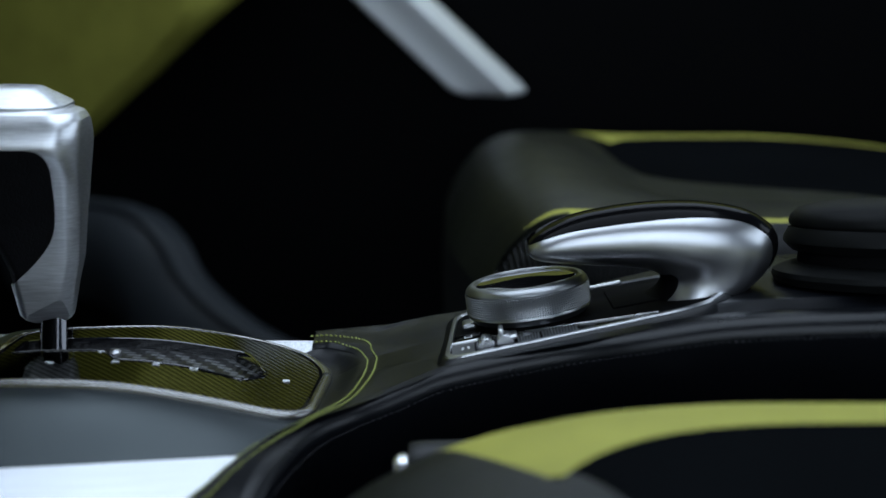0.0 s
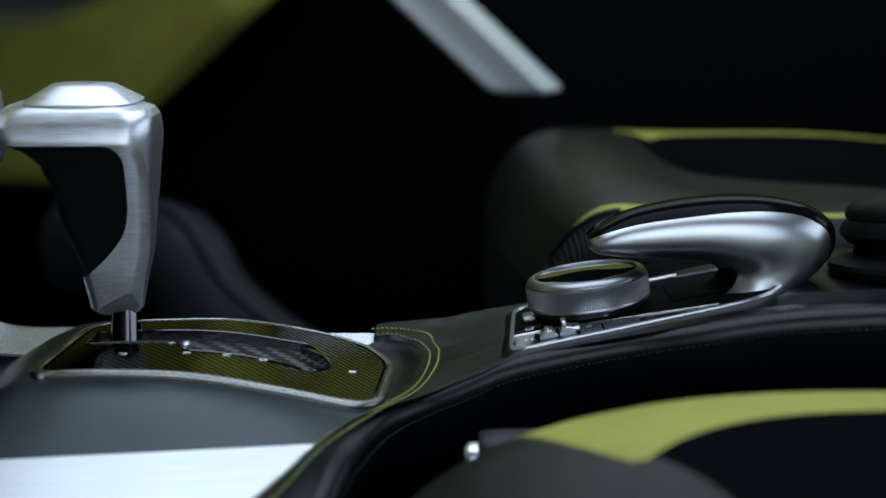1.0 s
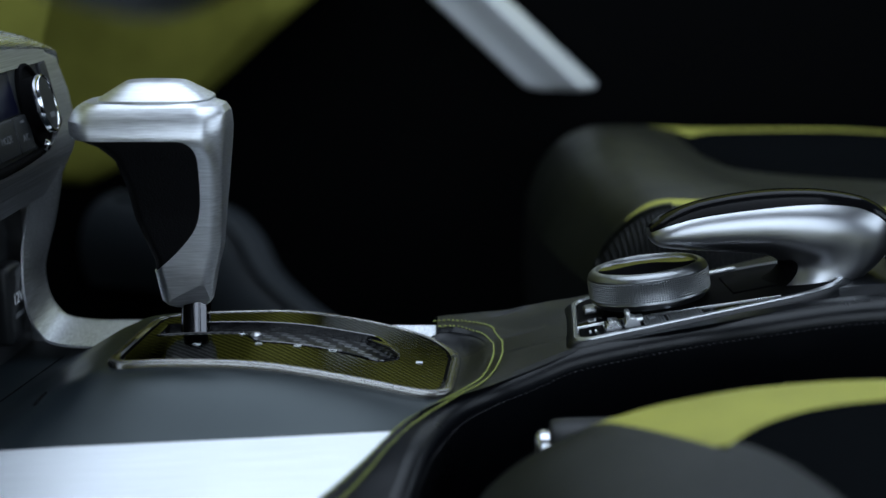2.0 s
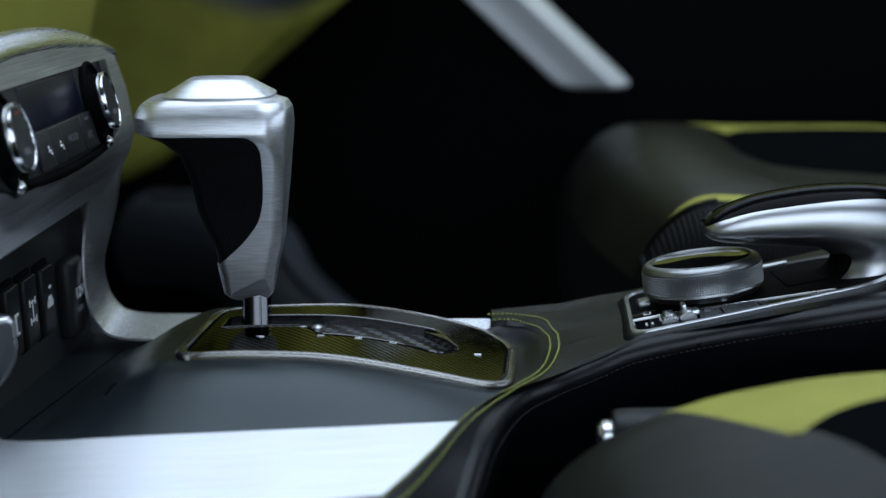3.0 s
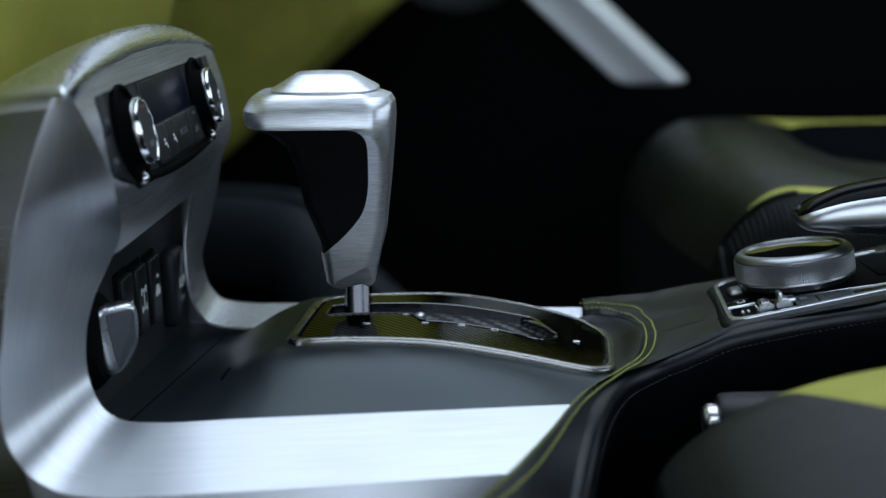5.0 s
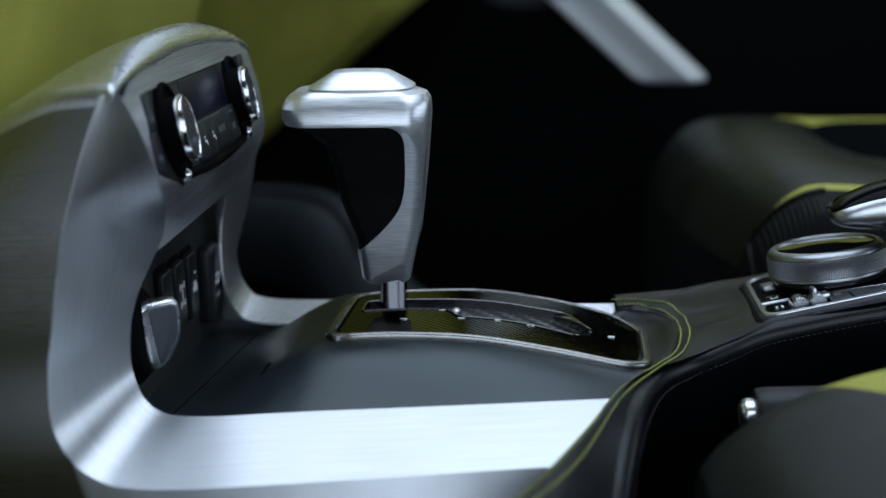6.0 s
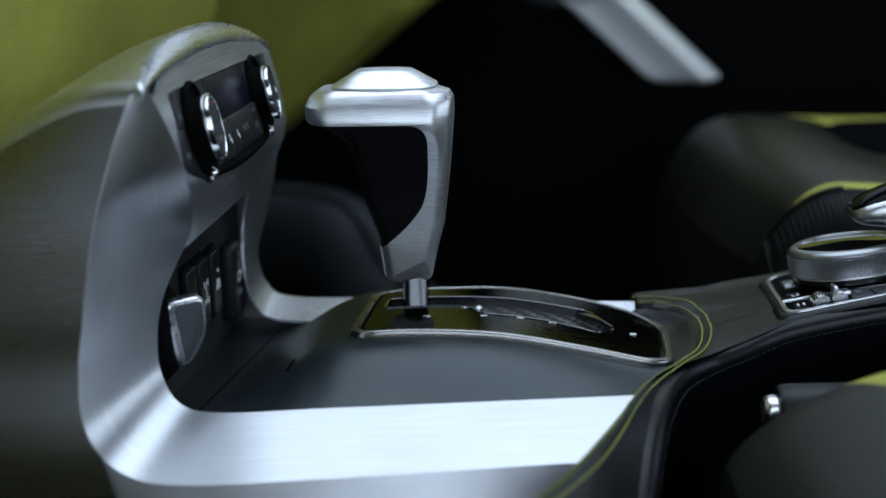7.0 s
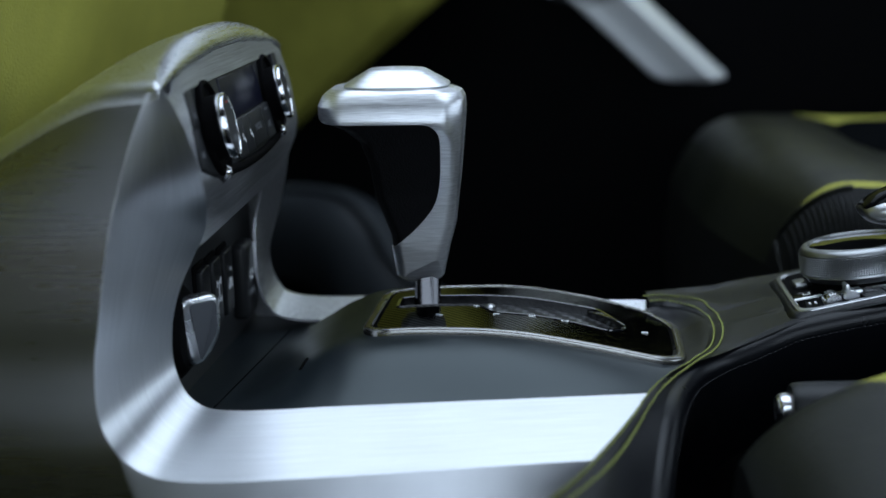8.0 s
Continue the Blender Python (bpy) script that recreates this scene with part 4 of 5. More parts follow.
def controller():
    t = thing("rotary_controller", (0.06, 0.5485, 0.37), "satin metal rotary controller with a knurled ring and palm rest", "controller")
    outline = rounded([(0.0005, 0.5035), (0.128, 0.5130), (0.128, 0.590), (0.0060, 0.5925)], [0.010, 0.03, 0.03, 0.014], 8)
    rim = [[(x, y, deck_z(x, y) + h) for x, y in scaled(outline, d)] for d, h in ((-0.0006, -0.003), (-0.0006, -0.0010), (0.0, 0.0), (0.0018, 0.0002), (0.0023, -0.0008))]
    part("rim", sheet(rim, True), M_RIM, t, "satin chrome surround")
    shaft = [[(x, y, deck_z(x, y) + h) for x, y in scaled(outline, d)] for d, h in ((0.0022, -0.0006), (0.0026, -0.006))]
    part("inner_edge", sheet(shaft, True), M_DEEP, t, "black inner edge of the surround")
    collar = [[(x, y, deck_z(x, y) + h) for x, y in scaled(outline, d)] for d, h in ((-0.0074, -0.0090), (-0.0056, -0.0050), (-0.0034, -0.0024), (-0.0016, -0.0009), (-0.0005, -0.0006))]
    part("leather_collar", sheet(collar, True), M_LEATHER, t, "black leather rising to the surround")
    inner = scaled(outline, 0.0026)
    bm = bmesh.new()
    bm.faces.new([bm.verts.new((x, y, deck_z(x, y) - 0.0007)) for x, y in inner])
    part("deck", bm, M_DEEP, t, "black deck")
    # slope-aligned frame of the deck
    m = Matrix.Translation((0.0, 0.512, 0.376)) @ Matrix.Rotation(-TILT_X, 4, "Y") @ Matrix.Rotation(math.atan(SIDE_TILT), 4, "X") @ Matrix.Translation((0, -0.512, 0))
    k = 1 / math.cos(TILT_X)
    part("thumb_well", moved(box(0.092 * k, 0.558, -0.0016, 0.030 * k, 0.040, 0.0034, 0.001), m), M_DEEP, t, "black recess under the palm rest")

    def near(x):
        return 0.5062 + 0.0745 * x

    def far(x):
        return 0.5282 - 0.205 * max(0.0, x - 0.022)

    def slip(x0, x1, y0, y1, lo, hi, bevel):
        """A flat piece of the deck between two stretches of x, its sides given by two lines."""
        return moved(prism([(x0 * k, y0(x0)), (x1 * k, y0(x1)), (x1 * k, y1(x1)), (x0 * k, y1(x0))], "z", lo, hi, bevel, 1), m)

    part("trim_bar", slip(0.022, 0.094, lambda x: far(x) + 0.0006, lambda x: far(x) + 0.0014, -0.002, 0.0004, 0.0001), M_SATIN_CHROME, t, "thin bright trim bar")
    part("front_trim_bar", moved(box(0.0105 * k, 0.5292, -0.0006, 0.0140 * k, 0.0012, 0.002, 0.0003), m), M_SATIN_CHROME, t, "thin bright trim bar")
    part("far_trim_bar", moved(box(0.074 * k, 0.577, 0.0030, 0.024 * k, 0.0014, 0.0022, 0.0005), m), M_SATIN_CHROME, t, "bright trim bar")
    for x0, x1, mat in ((0.0036, 0.0150, M_GLOSS), (0.0325, 0.0425, M_RIBBED), (0.0433, 0.0590, M_RIBBED), (0.0598, 0.0740, M_TOUCH), (0.0748, 0.0890, M_TOUCH)):
        b = part("button", slip(x0, x1, near, far, -0.003, -0.0002, 0.0003), mat, t)
        if mat is M_RIBBED:
            rows_n, cols_n = 7, round((x1 - x0) / 0.0013)
            dots = []
            for c in range(cols_n):
                x = x0 + (x1 - x0) * (c + 0.5) / cols_n
                for r in range(rows_n):
                    y = near(x) + (far(x) - near(x)) * (r + 0.7) / (rows_n + 0.4)
                    dots.append(moved(box(x * k, y, 0.0, 0.0008, 0.0008, 0.0006), m))
            part("grip_dots", merged(*dots), M_DIAL, b, kind="stuff")
            if x0 < 0.04:
                part("icon", moved(box(0.0370 * k, 0.5190, 0.0003, 0.0030, 0.0060, 0.0003), m), M_PRINT_DIM, b, "grey icon")
        elif x0 < 0.02:
            part("arrows", merged(*[moved(box((0.0100 + s) * k, 0.5165, 0.0, 0.0010, 0.0030, 0.0004), m) for s in (-0.0013, 0.0013)]), M_PRINT, b, "white arrow marks")
    # two thumb rollers
    for x in (0.0190, 0.0275):
        seat_m = m @ Matrix.Translation((x * k, 0.5165, -0.0002)) @ Matrix.Rotation(math.pi / 2, 4, "X")
        roll = revolve([(0.0, -0.0046), (0.0034, -0.0046), (0.0039, -0.0038), (0.0039, 0.0038), (0.0034, 0.0046), (0.0, 0.0046)], 28, seat_m)
        roller = part("roller", roll, M_SATIN_CHROME, t, "ribbed metal thumb roller")
        if x < 0.02:
            ribs = merged(*[moved(box(0.0039, 0, 0, 0.0006, 0.0006, 0.0086), seat_m @ Matrix.Rotation(g * math.pi / 9, 4, "Z")) for g in range(18)])
            part("ribs", ribs, M_CHROME, roller)
        else:
            prongs = merged(moved(box((x - 0.0012) * k, 0.5165, 0.0040, 0.0022, 0.0090, 0.0050, 0.0008), m), moved(box((x + 0.0030) * k, 0.5165, 0.0018, 0.0050, 0.0090, 0.0022, 0.0008), m))
            part("paddle", prongs, M_SATIN_CHROME, roller, "satin metal toggle paddle")
    shortcut = part("button", moved(box(0.0110 * k, 0.5380, -0.0014, 0.0150, 0.0130, 0.0024, 0.0010), m), M_TOUCH, t)
    part("icon", merged(*[moved(box((0.0110 + s) * k, 0.5375 + d, 0.0, w, h, 0.0003), m) for s, d, w, h in ((0.0, -0.0018, 0.0034, 0.0008), (0.0016, 0.0, 0.0007, 0.0040), (-0.0014, -0.0006, 0.0007, 0.0026))]), M_PRINT, shortcut, "white shortcut icon")
    part("catch", moved(box(0.0120 * k, 0.5590, 0.0006, 0.0070, 0.0120, 0.0034, 0.0012), m), M_DIAL, t, "slanted satin metal catch")
    # knurled dial on a dark pedestal
    d = m @ Matrix.Translation((0.0405 * k, 0.5505, 0.0022)) @ Matrix.Rotation(radians(3.4), 4, "Y")
    dial = part("dial", revolve([(0.0, 0.0), (0.0262, 0.0), (0.0268, 0.0012), (0.0280, 0.0020), (0.0287, 0.0030), (0.0284, 0.0034), (0.0284, 0.0136), (0.0286, 0.0140), (0.0283, 0.0148), (0.0274, 0.0160), (0.0262, 0.0168), (0.0250, 0.0172), (0.0243, 0.0171), (0.0237, 0.0164), (0.0232, 0.0150), (0.0, 0.0140)], 128, d), M_DIAL, t, "satin grey metal dial")
    part("pedestal", revolve([(0.0, -0.010), (0.0235, -0.010), (0.0245, 0.0004), (0.0, 0.0004)], 64, d), M_DEEP, dial)
    knurl = bmesh.new()
    rows_n, cols_n = 9, 150
    for r in range(rows_n):
        z = 0.0040 + 0.0094 * (r + 0.5) / rows_n
        for c in range(cols_n):
            a = 2 * math.pi * c / cols_n
            base = [d @ Vector((0.0284 * math.cos(a + da), 0.0284 * math.sin(a + da), z + dz)) for da, dz in ((-0.0175, -0.00044), (0.0175, -0.00044), (0.0175, 0.00044), (-0.0175, 0.00044))]
            tip = d @ Vector((0.02915 * math.cos(a), 0.02915 * math.sin(a), z))
            vs = [knurl.verts.new(v) for v in base]
            tv = knurl.verts.new(tip)
            for q in range(4):
                knurl.faces.new((vs[q], vs[(q + 1) % 4], tv))
    part("knurling", knurl, M_DIAL, dial, "fine diamond knurling", "stuff", 5)
    part("inlay", revolve([(0.0, 0.0150), (0.012, 0.0150), (0.0222, 0.0154), (0.0233, 0.0158), (0.0234, 0.0140), (0.0, 0.0138)], 64, d), M_GLOSS, dial, "glossy black inlay")
    # palm rest: hooked shell under a flat gloss cap
    top = [(0.0380, 0.4195), (0.0394, 0.4225), (0.0455, 0.4278), (0.060, 0.4342), (0.080, 0.4386), (0.100, 0.4407), (0.120, 0.4404), (0.137, 0.4368), (0.1495, 0.4270), (0.1525, 0.4170), (0.1490, 0.4080), (0.1415, 0.3998), (0.1310, 0.3930), (0.1230, 0.3865)]
    low = [(0.0380, 0.4185), (0.0390, 0.4150), (0.0440, 0.4122), (0.058, 0.4108), (0.074, 0.4102), (0.088, 0.4094), (0.0940, 0.4080), (0.0985, 0.4058), (0.1008, 0.4030), (0.1010, 0.3998), (0.0994, 0.3962), (0.0964, 0.3930), (0.0915, 0.3900), (0.0860, 0.3860)]
    wide = [0.0030, 0.0110, 0.0160, 0.0190, 0.0212, 0.0224, 0.0230, 0.0230, 0.0222, 0.0216, 0.0216, 0.0218, 0.0224, 0.0230]
    a, b, w = spline([(x, 0, z) for x, z in top], 60), spline([(x, 0, z) for x, z in low], 60), spline([(q, 0, 0) for q in wide], 60)
    rings = []
    for i, (p, q, h) in enumerate(zip(a, b, w)):
        ring = []
        flat = 1 - smoothstep(30, 40, i)
        for g in range(72):
            ang = 2 * math.pi * g / 72
            c, s = math.cos(ang), math.sin(ang)
            mid = (p + q) / 2 - (p - q) * 0.06 * flat
            up = (p - mid) if c > 0 else (mid - q)
            v = mid + up * math.copysign(abs(c) ** (2 / 2.2), c)
            side = h.x * math.copysign(abs(s) ** (2 / 2.2), s)
            ring.append(Vector((v.x, 0.5485 + side, v.z - 0.0018 * flat + (SIDE_TILT * (side + h.x) * flat if c > 0 else 0.0))))
        rings.append(ring)
    rest = part("palm_rest", loft(rings), M_REST, t, "satin silver hooked palm rest", crease=60)
    # thin gloss cap hugging the crown
    cap_rows = []
    for i, ring in enumerate(rings[2:46]):
        core = sum(ring, Vector()) / len(ring)
        reach = 11.5 - 4.0 * smoothstep(14, 36, i)
        row = []
        for g in range(25):
            f = (g - 12) / 12 * reach
            lo = math.floor(f)
            v = ring[lo % 72].lerp(ring[(lo + 1) % 72], f - lo)
            row.append(v + (v - core).normalized() * (0.0005 if 0 < g < 24 else -0.0004))
        cap_rows.append(row)
    part("gloss_cap", sheet(cap_rows), M_TOUCH, rest, "piano black touch surface")
    # black lining inside the hook
    lining = []
    for i, ring in enumerate(rings[32:57]):
        core = sum(ring, Vector()) / len(ring)
        row = []
        for g in range(21):
            f = 36 + (g - 10) * 0.8
            lo = math.floor(f)
            v = ring[lo % 72].lerp(ring[(lo + 1) % 72], f - lo)
            row.append(v + (v - core).normalized() * (0.0005 if 0 < g < 20 and 0 < i < 24 else -0.0004))
        lining.append(row)
    part("lining", sheet(lining), M_DEEP, rest, "black lining inside the hook")
    for x in (0.1165, 0.1225):
        part("key", box(x, 0.545, 0.4348, 0.0035, 0.005, 0.0012, 0.0004), M_GLOSS, rest)
    return t


controller()


# ---- covered round holder behind the palm rest ----


def round_holder():
    t = thing("round_holder", (0.199, 0.5485, 0.4015), "matt black round capped holder on the leather console", "holder")
    m = Matrix.Translation((0.1995, 0.5485, 0.4035)) @ Matrix.Rotation(radians(-9), 4, "X") @ Matrix.Translation((0, 0, -0.4045))
    part("flange", revolve([(0.0, 0.4000), (0.0445, 0.4000), (0.0465, 0.4035), (0.0460, 0.4058), (0.041, 0.4082), (0.0375, 0.4095), (0.0, 0.4095)], 72, m), M_RUBBER, t)
    part("neck", revolve([(0.0, 0.4085), (0.0350, 0.4085), (0.0345, 0.4160), (0.0, 0.4160)], 72, m), M_DEEP, t)
    part("collar", revolve([(0.0, 0.4150), (0.0375, 0.4150), (0.0415, 0.4190), (0.0413, 0.4215), (0.0390, 0.4258), (0.0, 0.4258)], 72, m), M_RUBBER, t)
    part("gasket", revolve([(0.0, 0.4250), (0.0378, 0.4250), (0.0378, 0.4275), (0.0, 0.4275)], 72, m), M_DEEP, t)
    part("lid", revolve([(0.0, 0.4268), (0.0388, 0.4268), (0.0392, 0.4285), (0.0385, 0.4310), (0.0350, 0.4345), (0.026, 0.4372), (0.014, 0.4385), (0.0, 0.4389)], 72, m), M_RUBBER, t)
    part("latch", moved(box(0.0, -0.0385, 0.4295, 0.016, 0.003, 0.006, 0.001), m), M_DEEP, t)
    return t


round_holder()


# ---- climate panel in the stack ----


LEAN = Matrix.Translation((-0.262, 0.0, 0.475)) @ Matrix.Rotation(radians(-12), 4, "Y") @ Matrix.Translation((0.262, 0.0, -0.475))


def climate_panel():
    t = thing("climate_panel", (-0.268, MID, 0.447), "black climate control panel with display and two chrome dials", "control panel")

    def lean_part(name, bm, mat, parent, label=""):
        return part(name, moved(bm, LEAN), mat, parent, label)

    X = -0.2635
    outline = rounded([(0.4215, 0.4960), (0.6150, 0.4960), (0.6150, 0.4640), (0.585, 0.4515), (0.520, 0.4495), (0.460, 0.4515), (0.4215, 0.4640)], [0.003, 0.003, 0.003, 0.01, 0.01, 0.01, 0.003], 4)
    lean_part("body", prism(outline, "x", -0.280, X, 0.001), M_PANEL, t)
    lean_part("display", box(X, 0.5245, 0.4825, 0.0016, 0.073, 0.0200, 0.0006), M_SCREEN, t, "dark glass display")
    lean_part("lower_lip", tube(spline([(X - 0.001, y, z) for y, z in ((0.470, 0.4530), (0.495, 0.4512), (0.5250, 0.4502), (0.553, 0.4506), (0.580, 0.4520))], 20), 0.0026, 10), M_DEEP, t)
    for y, w, text in ((0.4965, 0.0150, ""), (0.5120, 0.0150, ""), (0.5335, 0.0265, "MODE"), (0.5570, 0.0185, "A/C")):
        b = lean_part("button", box(X + 0.0008, y, 0.4632, 0.0026, w, 0.0172, 0.0007), M_PANEL, t)
        if text:
            lean_part("legend", lettering(text, 0.0048, frame_of((X + 0.0022, y, 0.4632 if text == "MODE" else 0.4610), (0, 1, 0), (0, 0, 1)), 0.0001), M_PRINT_DIM, b, "grey lettering")
            if text == "A/C":
                lean_part("lamp_mark", box(X + 0.0022, y, 0.4690, 0.0004, 0.005, 0.0012), M_PRINT_DIM, b)
        else:
            # seat-heater like outline icon as two short bars
            lean_part("icon", merged(box(X + 0.0022, y + 0.0036, 0.4640, 0.0004, 0.0014, 0.0016, 0.0002, 1), box(X + 0.0022, y + 0.0042, 0.4622, 0.0004, 0.0034, 0.0012, 0.0002, 1), box(X + 0.0022, y + 0.0058, 0.4608, 0.0004, 0.0012, 0.0014, 0.0002, 1)), M_PRINT, b, "white icon")
    for y in (0.4345, 0.6065):
        for z, h in ((0.4856, 0.0150), (0.4694, 0.0158)):
            y = y - (0.0025 if y < 0.5 and z < 0.475 else 0.0)
            b = lean_part("button", box(X + 0.0006, y, z, 0.0026, 0.0100, h, 0.0007), M_PANEL, t)
            lean_part("icon", box(X + 0.0021, y, z - 0.003, 0.0003, 0.004, 0.0022), M_PRINT_DIM, b)
    for y in (0.4565, 0.5770):
        turn = Matrix.Translation((X, y, 0.4738)) @ Matrix.Rotation(radians(6.5), 4, "Z") @ Matrix.Rotation(math.pi / 2, 4, "Y")
        pill = Matrix.Translation((X, y + 0.003, 0.4738)) @ Matrix.Diagonal((1, 0.72, 1, 1)) @ Matrix.Rotation(math.pi / 2, 4, "Y")
        well = lean_part("dial_well", revolve([(0.0, 0.0), (0.0212, 0.0), (0.0212, 0.0024), (0.0206, 0.0030), (0.0196, 0.0030), (0.0188, 0.0012), (0.0, 0.0012)], 64, pill), M_DEEP, t, "black dial well")
        dial = lean_part("dial", revolve([(0.0, 0.0005), (0.0138, 0.0005), (0.0142, 0.0060), (0.0130, 0.0072), (0.0, 0.0072)], 64, turn), M_DEEP, t)
        lean_part("chrome_ring", revolve([(0.0126, 0.0070), (0.0142, 0.0070), (0.0144, 0.0076), (0.0144, 0.0092), (0.0142, 0.0100), (0.0138, 0.0103), (0.0134, 0.0102), (0.0131, 0.0096), (0.0126, 0.0070)], 64, turn), M_CHROME, dial, "polished chrome ring")
        lean_part("face", revolve([(0.0, 0.0070), (0.0131, 0.0070), (0.0131, 0.0094), (0.0128, 0.0098), (0.0, 0.0100)], 48, turn), M_PANEL, dial)
        lean_part("legend", box(X + 0.0101, y, 0.4680, 0.0003, 0.0075, 0.0026), M_PRINT_DIM, dial, "grey lettering bar")
        if y < 0.5:
            lean_part("marker", box(X + 0.0099, y + 0.002, 0.4838, 0.0003, 0.0050, 0.0006), M_RED, dial, "red marker")
        lean_part("bright_nib", revolve([(0.0, 0.0), (0.0028, 0.0), (0.0030, 0.002), (0.0018, 0.0034), (0.0, 0.0038)], 16, Matrix.Translation((X + 0.001, y + 0.001, 0.4540)) @ Matrix.Rotation(math.pi / 2, 4, "Y")), M_CHROME, t)
    return t


climate_panel()


# ---- switch panel in the recess ----


def switch_panel():
    t = thing("switch_panel", (-0.29, 0.51, 0.33), "black switch panel with three rockers and a socket cover", "switch panel")
    X = -0.2850
    part("backing", box(X - 0.006, 0.510, 0.385, 0.012, 0.205, 0.10, 0.002), M_PANEL, t)
    print_at = lambda y, z: frame_of((X + 0.0046, y, z), (0, 1, 0), (0, 0, 1))  # noqa: E731
    for y, z in ((0.4975, 0.3840), (0.5190, 0.3830), (0.5420, 0.3820)):
        part("switch_frame", box(X, y, z, 0.003, 0.0185, 0.0385, 0.0012), M_DEEP, t)
        r = part("rocker", box(X + 0.0022, y, z, 0.0046, 0.0155, 0.0335, 0.0012), M_BLACK, t, "black rocker switch")
        if y < 0.51:
            icon = merged(box(X + 0.0046, y, z - 0.002, 0.0004, 0.0022, 0.0090, 0.0002, 1), box(X + 0.0046, y + 0.0012, z + 0.003, 0.0004, 0.0050, 0.0016, 0.0002, 1), box(X + 0.0046, y + 0.0012, z - 0.006, 0.0004, 0.0050, 0.0016, 0.0002, 1))
        elif y < 0.53:
            icon = merged(box(X + 0.0046, y, z, 0.0004, 0.0007, 0.0110), box(X + 0.0046, y, z + 0.0045, 0.0004, 0.0068, 0.0009), box(X + 0.0046, y, z - 0.0045, 0.0004, 0.0068, 0.0009), *[box(X + 0.0046, y + a, z + b, 0.0004, 0.0012, 0.0034) for a in (-0.0034, 0.0034) for b in (-0.0045, 0.0045)])
        else:
            icon = merged(box(X + 0.0046, y, z - 0.002, 0.0004, 0.0076, 0.0034, 0.0002, 1), box(X + 0.0046, y, z + 0.0006, 0.0004, 0.0048, 0.0026, 0.0002, 1), box(X + 0.0046, y + 0.001, z + 0.0062, 0.0004, 0.0030, 0.0014))
        part("icon", icon, M_PRINT, r, "white printed icon")
    c = part("socket_cover", box(X + 0.003, 0.5745, 0.3740, 0.010, 0.0210, 0.0420, 0.0035), M_BLACK, t, "ribbed socket cover")
    part("legend", lettering("12V", 0.0082, frame_of((X + 0.0082, 0.5750, 0.3765), (0, 1, 0), (0, 0, 1)), 0.0001), M_PRINT, c, "white lettering")
    part("legend_bar", box(X + 0.0082, 0.5750, 0.3680, 0.0004, 0.0110, 0.0024), M_PRINT_DIM, c)
    # rotary selector with a silver bar grip
    k = part("selector", revolve([(0.0, 0.0), (0.0215, 0.0), (0.0215, 0.003), (0.0195, 0.0050), (0.0165, 0.0075), (0.0, 0.0078)], 56, Matrix.Translation((X, 0.4540, 0.3830)) @ Matrix.Rotation(math.pi / 2, 4, "Y")), M_DEEP, t, "rotary drive selector")
    # bar grip turned half towards the driver, a grey face set in its silver rim
    turned = frame_of((X + 0.0105, 0.4545, 0.3845), (0.75, 0.66, 0), (0, 0, 1))
    plan = [(-0.0106, 0.0154), (0.0106, 0.0154), (0.0106, -0.0040), (0.0022, -0.0162), (-0.0066, -0.0162)]
    rings = []
    for d, h in ((0.0030, -0.0070), (0.0008, -0.0050), (0.0, -0.0020), (0.0, 0.0018), (0.0006, 0.0034), (0.0018, 0.0044), (0.0030, 0.0044)):
        ring = rounded([(a - math.copysign(d, a), b - math.copysign(d, b)) for a, b in plan], 0.0060 - d, 7)
        rings.append([turned @ Vector((a, b, h)) for a, b in ring])
    part("grip", loft(rings), M_SATIN_CHROME, k, "silver bar grip", crease=50)
    face = rounded([(a - 0.0026 if a > 0 else a + 0.0052, b - math.copysign(0.0026, b)) for a, b in plan], 0.0030, 7)
    part("grip_inlay", moved(prism(face, "z", 0.0036, 0.0050, 0.0004), turned), M_GREY, k, "grey face of the grip")
    return t


switch_panel()


# ---- seats ----


